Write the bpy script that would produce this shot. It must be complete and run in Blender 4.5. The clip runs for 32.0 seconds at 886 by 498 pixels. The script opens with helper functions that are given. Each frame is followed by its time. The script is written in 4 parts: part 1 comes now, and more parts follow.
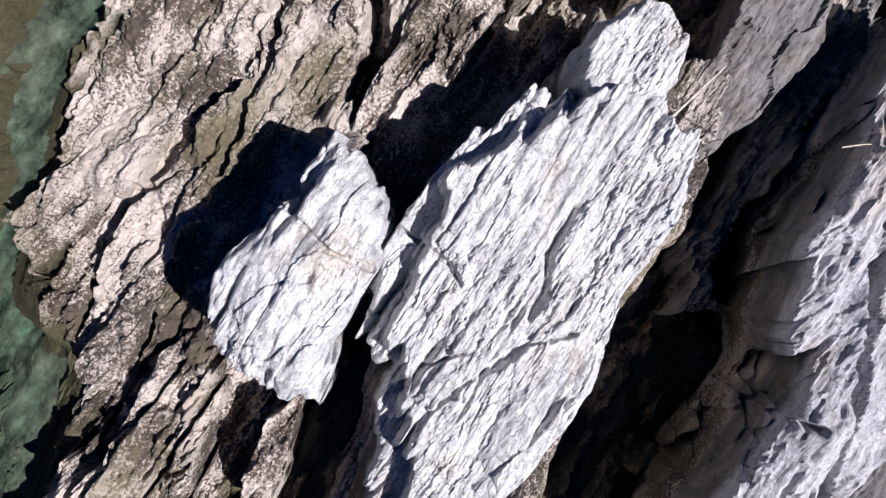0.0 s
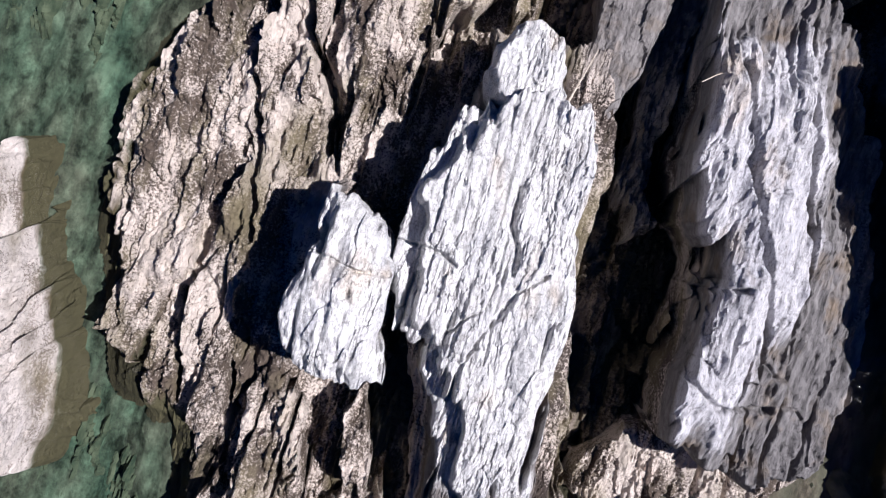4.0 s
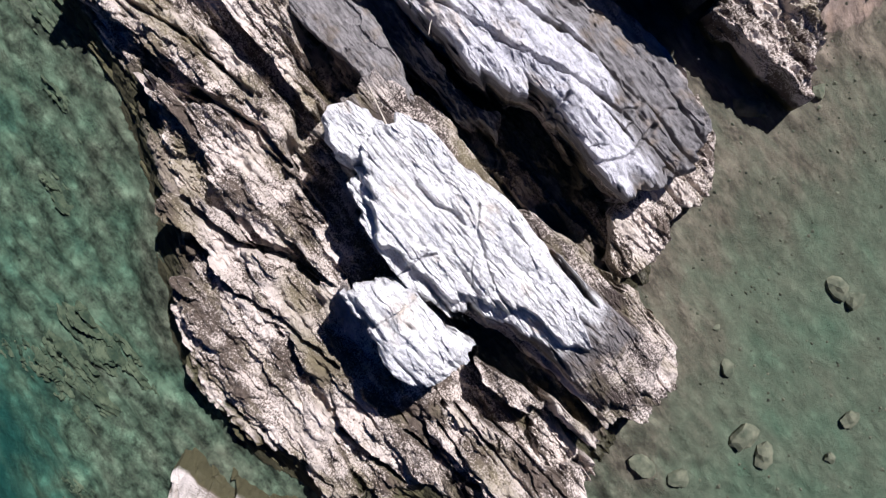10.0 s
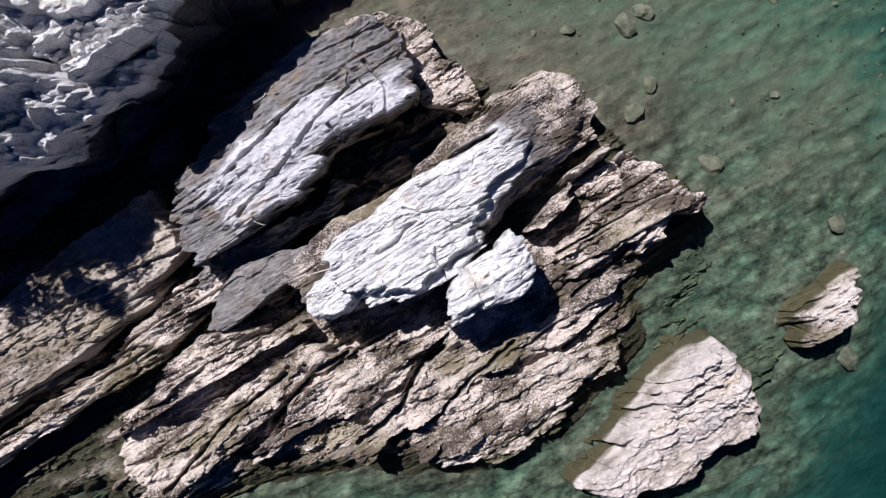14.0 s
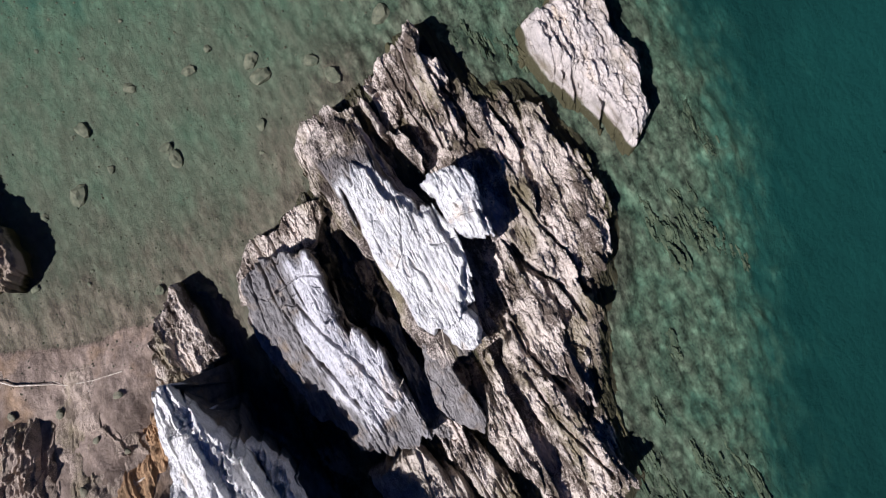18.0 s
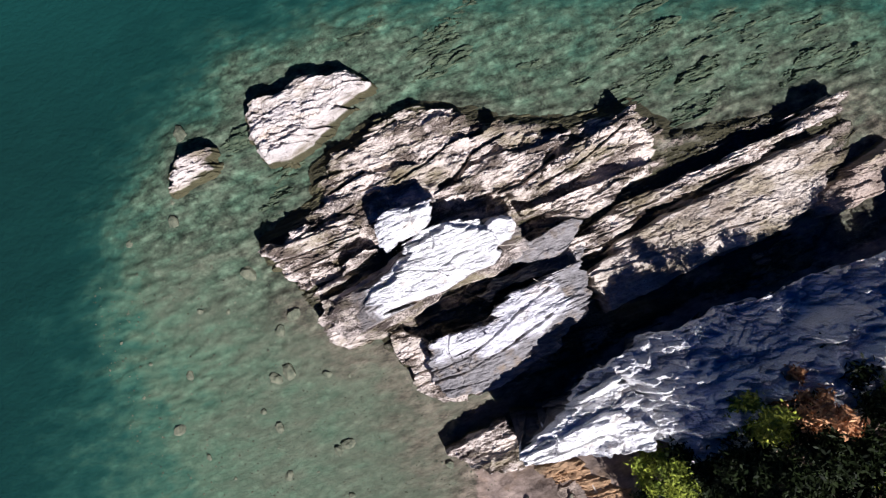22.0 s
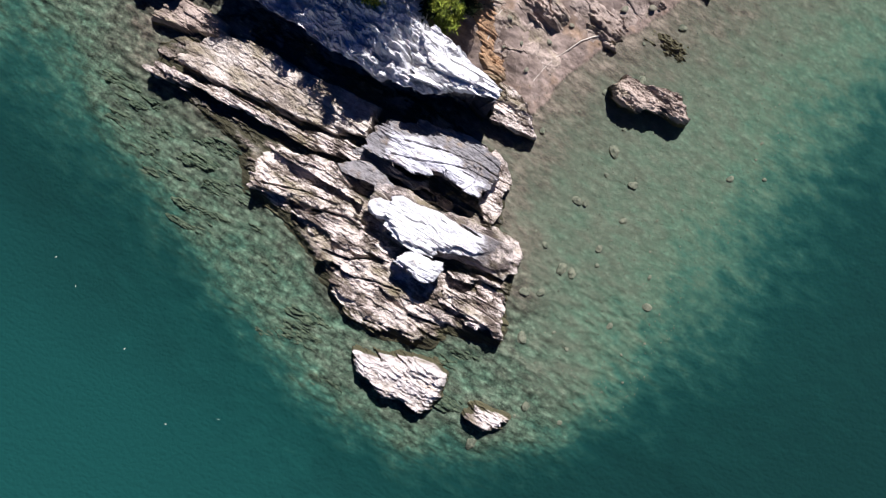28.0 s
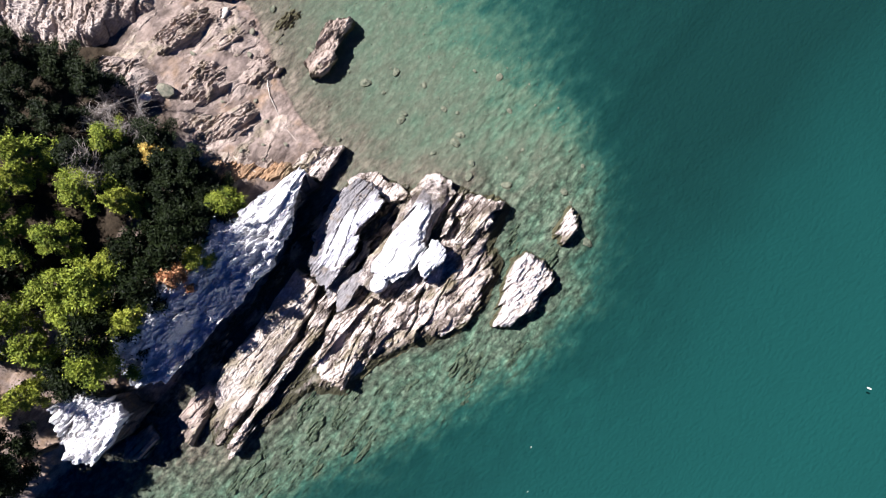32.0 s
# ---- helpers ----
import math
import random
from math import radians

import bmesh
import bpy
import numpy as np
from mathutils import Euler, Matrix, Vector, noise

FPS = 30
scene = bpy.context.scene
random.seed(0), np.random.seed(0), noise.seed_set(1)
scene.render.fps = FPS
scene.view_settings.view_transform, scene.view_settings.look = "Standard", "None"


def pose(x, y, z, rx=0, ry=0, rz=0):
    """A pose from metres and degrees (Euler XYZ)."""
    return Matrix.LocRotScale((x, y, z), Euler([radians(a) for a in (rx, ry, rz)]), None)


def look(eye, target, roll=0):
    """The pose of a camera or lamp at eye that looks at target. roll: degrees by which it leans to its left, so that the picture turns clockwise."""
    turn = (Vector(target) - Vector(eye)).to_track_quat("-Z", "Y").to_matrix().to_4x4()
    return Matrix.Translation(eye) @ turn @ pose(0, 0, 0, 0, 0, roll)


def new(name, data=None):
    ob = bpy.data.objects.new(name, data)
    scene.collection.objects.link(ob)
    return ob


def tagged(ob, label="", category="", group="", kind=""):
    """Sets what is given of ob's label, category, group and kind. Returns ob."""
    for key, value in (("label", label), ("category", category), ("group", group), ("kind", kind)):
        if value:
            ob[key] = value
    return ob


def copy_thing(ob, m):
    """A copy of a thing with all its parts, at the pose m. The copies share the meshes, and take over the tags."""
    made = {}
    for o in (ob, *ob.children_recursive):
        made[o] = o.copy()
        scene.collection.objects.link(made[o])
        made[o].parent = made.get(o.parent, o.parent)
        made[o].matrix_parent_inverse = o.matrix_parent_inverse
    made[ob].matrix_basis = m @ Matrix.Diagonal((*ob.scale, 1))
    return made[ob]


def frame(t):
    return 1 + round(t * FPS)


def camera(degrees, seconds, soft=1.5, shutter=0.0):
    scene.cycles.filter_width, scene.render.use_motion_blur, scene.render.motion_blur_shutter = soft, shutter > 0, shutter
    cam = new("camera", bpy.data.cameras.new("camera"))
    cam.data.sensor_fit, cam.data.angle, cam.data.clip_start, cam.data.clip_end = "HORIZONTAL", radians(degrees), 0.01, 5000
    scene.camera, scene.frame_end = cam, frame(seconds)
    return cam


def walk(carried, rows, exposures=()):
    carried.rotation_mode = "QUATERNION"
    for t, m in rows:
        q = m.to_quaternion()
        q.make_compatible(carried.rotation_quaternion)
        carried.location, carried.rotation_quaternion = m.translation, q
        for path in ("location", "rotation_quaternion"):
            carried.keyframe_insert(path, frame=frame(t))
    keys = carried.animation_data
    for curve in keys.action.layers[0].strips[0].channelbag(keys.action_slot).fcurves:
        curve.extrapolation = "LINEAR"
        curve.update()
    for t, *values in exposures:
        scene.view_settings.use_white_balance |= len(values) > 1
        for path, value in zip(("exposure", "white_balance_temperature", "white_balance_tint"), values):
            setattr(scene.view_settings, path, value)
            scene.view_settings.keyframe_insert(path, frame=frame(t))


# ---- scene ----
cam = camera(74.0, 32.0, soft=1.2)
PATH = [
    (0, -0.02, -0.01, 6.53, 33.3),
    (0.5, -0.01, -0.01, 6.70, 31.8),
    (1, 0.00, 0.00, 6.87, 30.4),
    (1.5, 0.01, 0.01, 7.05, 28.8),
    (2, 0.02, 0.01, 7.24, 27.3),
    (2.5, 0.03, 0.01, 7.45, 25.1),
    (3, 0.05, -0.01, 7.66, 22.1),
    (3.5, 0.06, -0.02, 7.87, 19.1),
    (4, 0.07, -0.03, 8.09, 16.1),
    (4.5, 0.08, -0.03, 8.30, 12.9),
    (5, 0.09, -0.04, 8.52, 9.2),
    (5.5, 0.11, -0.05, 8.73, 4.7),
    (6, 0.13, -0.06, 8.95, -0.7),
    (6.5, 0.17, -0.07, 9.15, -6.0),
    (7, 0.22, -0.08, 9.34, -11.1),
    (7.5, 0.27, -0.09, 9.53, -15.7),
    (8, 0.31, -0.10, 9.73, -19.2),
    (8.5, 0.35, -0.11, 9.94, -23.2),
    (9, 0.38, -0.12, 10.17, -28.1),
    (9.5, 0.38, -0.14, 10.43, -33.5),
    (10, 0.37, -0.17, 10.70, -39.4),
    (10.5, 0.34, -0.20, 10.99, -46.1),
    (11, 0.31, -0.23, 11.29, -55.7),
    (11.5, 0.27, -0.26, 11.59, -66.4),
    (12, 0.24, -0.29, 11.91, -77.1),
    (12.5, 0.21, -0.31, 12.24, -87.8),
    (13, 0.18, -0.31, 12.56, -98.5),
    (13.5, 0.16, -0.30, 12.89, -109.3),
    (14, 0.14, -0.28, 13.21, -120.0),
    (14.5, 0.12, -0.25, 13.54, -130.6),
    (15, 0.09, -0.21, 13.87, -141.3),
    (15.5, 0.07, -0.16, 14.20, -152.2),
    (16, 0.05, -0.12, 14.55, -163.1),
    (16.5, 0.04, -0.06, 14.91, -173.8),
    (17, 0.03, -0.02, 15.29, -184.4),
    (17.5, 0.02, 0.03, 15.69, -195.1),
    (18, 0.02, 0.07, 16.12, -205.9),
    (18.5, 0.04, 0.10, 16.57, -216.4),
    (19, 0.06, 0.11, 17.06, -227.1),
    (19.5, 0.09, 0.12, 17.59, -237.8),
    (20, 0.14, 0.14, 18.15, -248.3),
    (20.5, 0.19, 0.15, 18.74, -258.9),
    (21, 0.25, 0.15, 19.34, -269.6),
    (21.5, 0.31, 0.15, 19.96, -280.0),
    (22, 0.37, 0.14, 20.58, -290.8),
    (22.5, 0.42, 0.10, 21.20, -301.3),
    (23, 0.45, 0.06, 21.80, -312.0),
    (23.5, 0.48, -0.01, 22.40, -322.5),
    (24, 0.50, -0.09, 23.00, -333.1),
    (24.5, 0.52, -0.18, 23.60, -343.6),
    (25, 0.53, -0.29, 24.19, -354.3),
    (25.5, 0.53, -0.41, 24.78, -364.9),
    (26, 0.51, -0.53, 25.37, -375.3),
    (26.5, 0.49, -0.69, 25.95, -385.7),
    (27, 0.45, -0.87, 26.50, -396.4),
    (27.5, 0.41, -1.07, 27.06, -407.3),
    (28, 0.35, -1.26, 27.62, -418.3),
    (28.5, 0.26, -1.42, 28.20, -429.1),
    (29, 0.16, -1.53, 28.82, -439.5),
    (29.5, 0.02, -1.60, 29.47, -450.0),
    (30, -0.16, -1.62, 30.16, -460.5),
    (30.5, -0.35, -1.62, 30.86, -471.1),
    (31, -0.55, -1.60, 31.58, -481.3),
    (31.5, -0.75, -1.58, 32.29, -491.0),
    (32, -0.95, -1.58, 33.00, -498.7),
]
walk(cam, [(t, pose(x, y, z, 0, 0, r)) for t, x, y, z, r in PATH], exposures=[(t, e, 6150, 17) for t, e in ((0, 0.46), (6, 0.58), (9, 0.7), (11, 0.5), (13, 0.45), (17, 0.35), (22, 0.76), (26, 0.9), (29, 0.98), (32, 1.36))])

# ---- light ----
SUN_AZ, SUN_EL = 12.0, 52.0          # degrees from +x towards +y; above the horizon
world = bpy.data.worlds.new("sky")
scene.world = world
world.use_nodes = True
wn = world.node_tree.nodes
sky = wn.new("ShaderNodeTexSky")
sky.sky_type, sky.sun_disc = "NISHITA", False
sky.ozone_density, sky.dust_density = 5.0, 0.2
sky.sun_elevation, sky.sun_rotation = radians(SUN_EL), radians(90 - SUN_AZ)
deeper = wn.new("ShaderNodeHueSaturation")
deeper.inputs["Saturation"].default_value = 2.6
deeper.inputs["Hue"].default_value = 0.53
world.node_tree.links.new(sky.outputs[0], deeper.inputs["Color"])
world.node_tree.links.new(deeper.outputs[0], wn["Background"].inputs[0])
wn["Background"].inputs[1].default_value = 0.0175
lamp = bpy.data.lights.new("sun", "SUN")
lamp.energy, lamp.angle, lamp.color = 5.3, radians(0.5), (1.0, 0.975, 0.945)
toward = Vector((math.cos(radians(SUN_EL)) * math.cos(radians(SUN_AZ)), math.cos(radians(SUN_EL)) * math.sin(radians(SUN_AZ)), math.sin(radians(SUN_EL))))
new("sun", lamp).matrix_world = look(toward * 80, (0, 0, 0))


# ---- materials ----
def nodes_of(name):
    m = bpy.data.materials.new(name)
    m.use_nodes = True
    return m, m.node_tree, m.node_tree.nodes["Principled BSDF"]


def put(tree, kind, **values):
    n = tree.nodes.new("ShaderNode" + kind)
    for key, value in values.items():
        n.inputs[key].default_value = value
    return n


def wire(tree, a, b):
    tree.links.new(a, b)


def ramp(tree, source, stops, interp="LINEAR"):
    n = tree.nodes.new("ShaderNodeValToRGB")
    n.color_ramp.interpolation = interp
    el = n.color_ramp.elements
    while len(el) < len(stops):
        el.new(0.5)
    for e, (p, c) in zip(el, stops):
        e.position = p
        e.color = (c, c, c, 1) if isinstance(c, (int, float)) else (*c, 1)
    wire(tree, source, n.inputs[0])
    return n.outputs[0]


def blend(tree, fac, a, b, mode="MIX"):
    n = tree.nodes.new("ShaderNodeMix")
    n.data_type, n.blend_type = "RGBA", mode
    for sock, v in ((n.inputs[0], fac), (n.inputs[6], a), (n.inputs[7], b)):
        if isinstance(v, (int, float)):
            sock.default_value = v
        elif isinstance(v, tuple):
            sock.default_value = (*v, 1)
        else:
            wire(tree, v, sock)
    return n.outputs[2]


def calc(tree, op, a, b=0.0, clamp=False):
    n = tree.nodes.new("ShaderNodeMath")
    n.operation, n.use_clamp = op, clamp
    for sock, v in zip(n.inputs, (a, b)):
        if isinstance(v, (int, float)):
            sock.default_value = v
        else:
            wire(tree, v, sock)
    return n.outputs[0]


def place(tree, stretch=(1, 1, 1)):
    g = tree.nodes.new("ShaderNodeNewGeometry")
    m = tree.nodes.new("ShaderNodeMapping")
    m.inputs["Scale"].default_value = stretch
    wire(tree, g.outputs["Position"], m.inputs[0])
    return m.outputs[0]


def grain(tree, vec, scale, detail=4.0, rough=0.6):
    n = put(tree, "TexNoise", Scale=scale, Detail=detail, Roughness=rough)
    wire(tree, vec, n.inputs["Vector"])
    return n.outputs[0]


def height(tree, wobble=0.3):
    """World height plus a slow wobble, for stains that follow old water levels and for the depth tint of the bed."""
    g = tree.nodes.new("ShaderNodeNewGeometry")
    s = tree.nodes.new("ShaderNodeSeparateXYZ")
    wire(tree, g.outputs["Position"], s.inputs[0])
    w = calc(tree, "MULTIPLY", calc(tree, "SUBTRACT", grain(tree, place(tree, (1, 0.45, 1)), 1.7, 5), 0.5), wobble * 2)
    return calc(tree, "ADD", s.outputs[2], w)


def rock_material(name, grey, white, crust, dark, white_from, crust_to, weed=1.0):
    """Layered rock: bleached above white_from, bare grey below it, a pale crust of lichen up to crust_to, wet and dark at the water."""
    m, tree, bsdf = nodes_of(name)
    along = place(tree, (3.2, 0.5, 1.6))
    flat = place(tree)
    z = height(tree, 0.4)
    streak = grain(tree, along, 5.0, 6, 0.65)
    fine = grain(tree, along, 18.0, 5, 0.7)
    leafy = grain(tree, place(tree, (9.0, 0.9, 3.0)), 7.0, 4, 0.75)
    bare = blend(tree, ramp(tree, streak, [(0.32, 0.0), (0.68, 1.0)]), tuple(0.55 * v for v in grey), tuple(1.35 * v for v in grey))
    bare = blend(tree, ramp(tree, grain(tree, flat, 2.2), [(0.52, 0.0), (0.7, 0.55)]), bare, (0.24, 0.17, 0.1))
    pale = blend(tree, ramp(tree, streak, [(0.35, 0.0), (0.55, 1.0)]), tuple(0.8 * v for v in white), white)
    pale = blend(tree, ramp(tree, grain(tree, place(tree, (1.4, 0.6, 1)), 1.5, 3), [(0.58, 0.0), (0.72, 0.5)]), pale, (0.62, 0.47, 0.3))
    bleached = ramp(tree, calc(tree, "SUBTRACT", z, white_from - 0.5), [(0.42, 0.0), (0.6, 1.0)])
    pale = blend(tree, 1.0, pale, ramp(tree, leafy, [(0.3, 0.8), (0.5, 1.0)]), "MULTIPLY")
    grit = grain(tree, place(tree, (1.6, 0.8, 1)), 30.0, 6, 0.75)
    pale = blend(tree, 1.0, pale, ramp(tree, grit, [(0.36, 0.55), (0.48, 1.0)]), "MULTIPLY")
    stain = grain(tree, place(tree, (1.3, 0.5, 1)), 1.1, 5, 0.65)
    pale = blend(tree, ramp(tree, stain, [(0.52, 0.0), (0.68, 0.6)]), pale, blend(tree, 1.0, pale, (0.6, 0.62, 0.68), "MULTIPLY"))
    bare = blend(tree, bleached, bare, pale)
    # thin dark cracks along the beds and a few across
    def seams(vec, scale, thin):
        n = calc(tree, "ABSOLUTE", calc(tree, "SUBTRACT", grain(tree, vec, scale, 5, 0.6), 0.5))
        return ramp(tree, n, [(0.0, 0.0), (thin, 1.0)])
    seam = calc(tree, "MULTIPLY", seams(along, 1.6, 0.006), calc(tree, "MULTIPLY", seams(along, 4.0, 0.006), seams(place(tree, (1.2, 1.6, 1)), 1.3, 0.003)))
    bare = blend(tree, seam, blend(tree, 1.0, bare, (0.5, 0.48, 0.47), "MULTIPLY"), bare)
    # crust of lichen: small grains that crowd into patches
    patch = grain(tree, flat, 30.0, 6, 0.78)
    big = grain(tree, place(tree, (1.0, 0.5, 1)), 1.6, 5, 0.6)
    spots = ramp(tree, calc(tree, "SUBTRACT", calc(tree, "ADD", patch, calc(tree, "MULTIPLY", big, 1.1)), 0.6), [(0.4, 0.0), (0.49, 1.0)])
    scab = blend(tree, ramp(tree, fine, [(0.35, 0.0), (0.65, 1.0)]), tuple(0.75 * v for v in crust), crust)
    low = blend(tree, spots, blend(tree, streak, tuple(0.6 * v for v in dark), dark), scab)
    low = blend(tree, ramp(tree, grain(tree, place(tree, (1.2, 0.5, 1)), 0.9, 6, 0.65), [(0.5, 0.0), (0.66, 0.7)]), low, blend(tree, patch, (0.12, 0.1, 0.055), (0.36, 0.31, 0.19)))
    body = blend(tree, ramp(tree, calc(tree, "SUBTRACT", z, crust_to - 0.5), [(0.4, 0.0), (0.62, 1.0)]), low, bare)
    algae = blend(tree, patch, tuple(weed * v for v in (0.055, 0.05, 0.028)), tuple(weed * v for v in (0.17, 0.135, 0.075)))
    wet = ramp(tree, calc(tree, "MULTIPLY", calc(tree, "ADD", z, 0.35), 1.4), [(0.42, 1.0), (0.62, 0.0)])
    body = blend(tree, wet, body, algae)
    info = tree.nodes.new("ShaderNodeObjectInfo")
    body = blend(tree, 1.0, body, ramp(tree, info.outputs["Random"], [(0.0, 0.88), (1.0, 1.0)]), "MULTIPLY")
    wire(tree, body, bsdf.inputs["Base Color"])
    bsdf.inputs["Roughness"].default_value = 0.85
    bsdf.inputs["Specular IOR Level"].default_value = 0.25
    bump = put(tree, "Bump", Strength=1.0, Distance=0.017)
    wire(tree, calc(tree, "ADD", calc(tree, "ADD", fine, calc(tree, "MULTIPLY", patch, 0.9)), calc(tree, "ADD", calc(tree, "MULTIPLY", leafy, 1.0), calc(tree, "MULTIPLY", seam, 0.5))), bump.inputs["Height"])
    wire(tree, bump.outputs[0], bsdf.inputs["Normal"])
    return m


WHITE, CRUST = (0.82, 0.812, 0.808), (0.76, 0.665, 0.59)
M_MAIN = rock_material("bleached_rock", (0.17, 0.155, 0.15), WHITE, CRUST, (0.09, 0.07, 0.06), 1.32, 0.98)
M_GREY = rock_material("grey_bleached_rock", (0.21, 0.2, 0.2), (0.66, 0.65, 0.68), CRUST, (0.1, 0.08, 0.07), 1.42, 0.85)
M_LEDGE = rock_material("crusted_rock", (0.26, 0.22, 0.2), WHITE, CRUST, (0.13, 0.1, 0.078), 2.4, 1.2)
M_SLAB = rock_material("bare_grey_rock", (0.25, 0.235, 0.23), WHITE, (0.4, 0.36, 0.33), (0.12, 0.1, 0.09), 2.5, 0.35)
M_PALE = rock_material("pale_crusted_rock", (0.5, 0.45, 0.4), (0.72, 0.65, 0.6), (0.72, 0.65, 0.6), (0.3, 0.25, 0.21), 0.5, 0.45)
# both dark below white_from: the cliff wall's shade is in the colour
M_CLIFF = rock_material("white_cliff_shade_foot", (0.12, 0.115, 0.115), WHITE, (0.12, 0.105, 0.1), (0.04, 0.035, 0.03), 1.55, 0.5)
M_HEAD = rock_material("white_head_shade_wall", (0.1, 0.096, 0.1), WHITE, (0.1, 0.09, 0.085), (0.035, 0.03, 0.026), 2.45, 0.5)
M_BANK = rock_material("brown_bank_rock", (0.31, 0.25, 0.21), (0.5, 0.42, 0.36), (0.48, 0.39, 0.33), (0.25, 0.195, 0.16), 3.4, 0.8)
# wet rock and weed, darkened further to put gap shade into the colour
M_DARK = rock_material("wet_rock_gap_shade", (0.09, 0.075, 0.06), WHITE, (0.3, 0.25, 0.21), (0.05, 0.04, 0.03), 3.0, 0.9, 0.5)
M_BEIGE = rock_material("beige_rock", (0.42, 0.36, 0.3), WHITE, (0.62, 0.55, 0.48), (0.32, 0.265, 0.21), 3.0, 0.9)
M_RIB = rock_material("brown_bank_ribs", (0.33, 0.265, 0.22), (0.55, 0.46, 0.39), (0.46, 0.37, 0.305), (0.25, 0.195, 0.155), 6.0, 3.5)
M_CLAY = rock_material("ochre_clay", (0.4, 0.25, 0.14), (0.45, 0.3, 0.17), (0.38, 0.26, 0.16), (0.2, 0.13, 0.08), 3.0, 0.6)


def ground_material():
    m, tree, bsdf = nodes_of("ground")
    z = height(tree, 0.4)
    flat = place(tree)
    along = place(tree, (1.6, 0.5, 1))
    fine, mid = grain(tree, flat, 11.0, 6, 0.7), grain(tree, along, 2.0, 7, 0.7)
    # the water's tint by depth, painted into the bed: teal deep, olive shallow
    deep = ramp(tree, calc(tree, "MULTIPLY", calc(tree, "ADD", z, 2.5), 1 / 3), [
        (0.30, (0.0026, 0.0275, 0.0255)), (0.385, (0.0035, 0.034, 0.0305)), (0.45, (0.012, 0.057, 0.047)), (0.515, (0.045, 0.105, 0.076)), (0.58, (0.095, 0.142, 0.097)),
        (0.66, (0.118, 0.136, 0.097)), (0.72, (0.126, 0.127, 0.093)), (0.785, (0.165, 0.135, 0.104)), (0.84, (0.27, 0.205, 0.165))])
    # brighter open water to the west, painted as a lift of the bed colour
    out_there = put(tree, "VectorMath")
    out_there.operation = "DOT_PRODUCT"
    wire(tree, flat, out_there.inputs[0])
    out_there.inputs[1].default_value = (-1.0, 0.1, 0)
    west_lift = ramp(tree, calc(tree, "MULTIPLY", calc(tree, "ADD", out_there.outputs["Value"], calc(tree, "MULTIPLY", grain(tree, flat, 0.09, 3), 9.0)), 1 / 40), [(0.3, 0.88), (0.5, 1.55), (0.7, 1.75)])
    deep = blend(tree, 1.0, deep, west_lift, "MULTIPLY")
    land = blend(tree, ramp(tree, mid, [(0.38, 0.0), (0.62, 1.0)]), (0.185, 0.142, 0.115), (0.28, 0.22, 0.182))
    land = blend(tree, ramp(tree, grain(tree, place(tree, (1, 0.7, 1)), 0.7, 5, 0.6), [(0.52, 0.0), (0.66, 0.7)]), land, (0.3, 0.2, 0.12))
    # forest floor, darkened to stand for the shade under the trees
    humus_shade = blend(tree, fine, (0.015, 0.012, 0.008), (0.05, 0.036, 0.022))
    land = blend(tree, ramp(tree, calc(tree, "MULTIPLY", z, 0.25), [(0.58, 0.0), (0.7, 1.0)]), land, humus_shade)
    lumps = grain(tree, place(tree, (1.3, 0.7, 1)), 2.6, 7, 0.72)
    mottle = calc(tree, "ADD", calc(tree, "MULTIPLY", lumps, 0.55), calc(tree, "ADD", calc(tree, "MULTIPLY", mid, 0.25), calc(tree, "MULTIPLY", fine, 0.2)))
    patchy = ramp(tree, mottle, [(0.41, 0.22), (0.5, 0.85), (0.58, 1.5)])
    mask = ramp(tree, calc(tree, "MULTIPLY", calc(tree, "ADD", z, 2.5), 1 / 3), [(0.38, 0.0), (0.58, 1.0)])
    # the bay to the east is floored with smooth silt
    bay = put(tree, "VectorMath")
    bay.operation = "DOT_PRODUCT"
    wire(tree, flat, bay.inputs[0])
    bay.inputs[1].default_value = (0.08, -0.06, 0)
    mask = calc(tree, "MULTIPLY", mask, ramp(tree, bay.outputs["Value"], [(0.2, 1.0), (0.5, 0.35)]))
    # cobbles and weed on the western shelf, worn edges of beds near the shore
    cobble = put(tree, "TexVoronoi", Scale=4.5, Randomness=1.0)
    wire(tree, blend(tree, 0.12, place(tree, (1.2, 0.75, 1)), put(tree, "TexNoise", Scale=3.0).outputs["Color"]), cobble.inputs["Vector"])
    pebbled = blend(tree, 0.45, patchy, blend(tree, 1.0, patchy, ramp(tree, cobble.outputs["Distance"], [(0.1, 1.6), (0.32, 1.0), (0.6, 0.45)]), "MULTIPLY"))
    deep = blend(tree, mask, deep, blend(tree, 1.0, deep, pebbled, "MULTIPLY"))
    edges = grain(tree, place(tree, (2.6, 0.8, 1)), 2.6, 6, 0.7)
    shore = ramp(tree, calc(tree, "MULTIPLY", calc(tree, "ADD", z, 2.5), 1 / 3), [(0.69, 0.0), (0.8, 0.85)])
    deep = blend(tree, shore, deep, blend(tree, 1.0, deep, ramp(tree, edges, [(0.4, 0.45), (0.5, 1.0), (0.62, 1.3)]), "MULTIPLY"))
    land = blend(tree, 0.8, land, blend(tree, 1.0, land, ramp(tree, mottle, [(0.38, 0.4), (0.5, 0.9), (0.62, 1.35)]), "MULTIPLY"))
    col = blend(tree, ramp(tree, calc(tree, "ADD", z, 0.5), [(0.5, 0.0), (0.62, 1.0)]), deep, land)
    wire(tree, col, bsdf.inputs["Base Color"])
    bsdf.inputs["Roughness"].default_value = 0.9
    bsdf.inputs["Specular IOR Level"].default_value = 0.1
    bump = put(tree, "Bump", Strength=0.6, Distance=0.06)
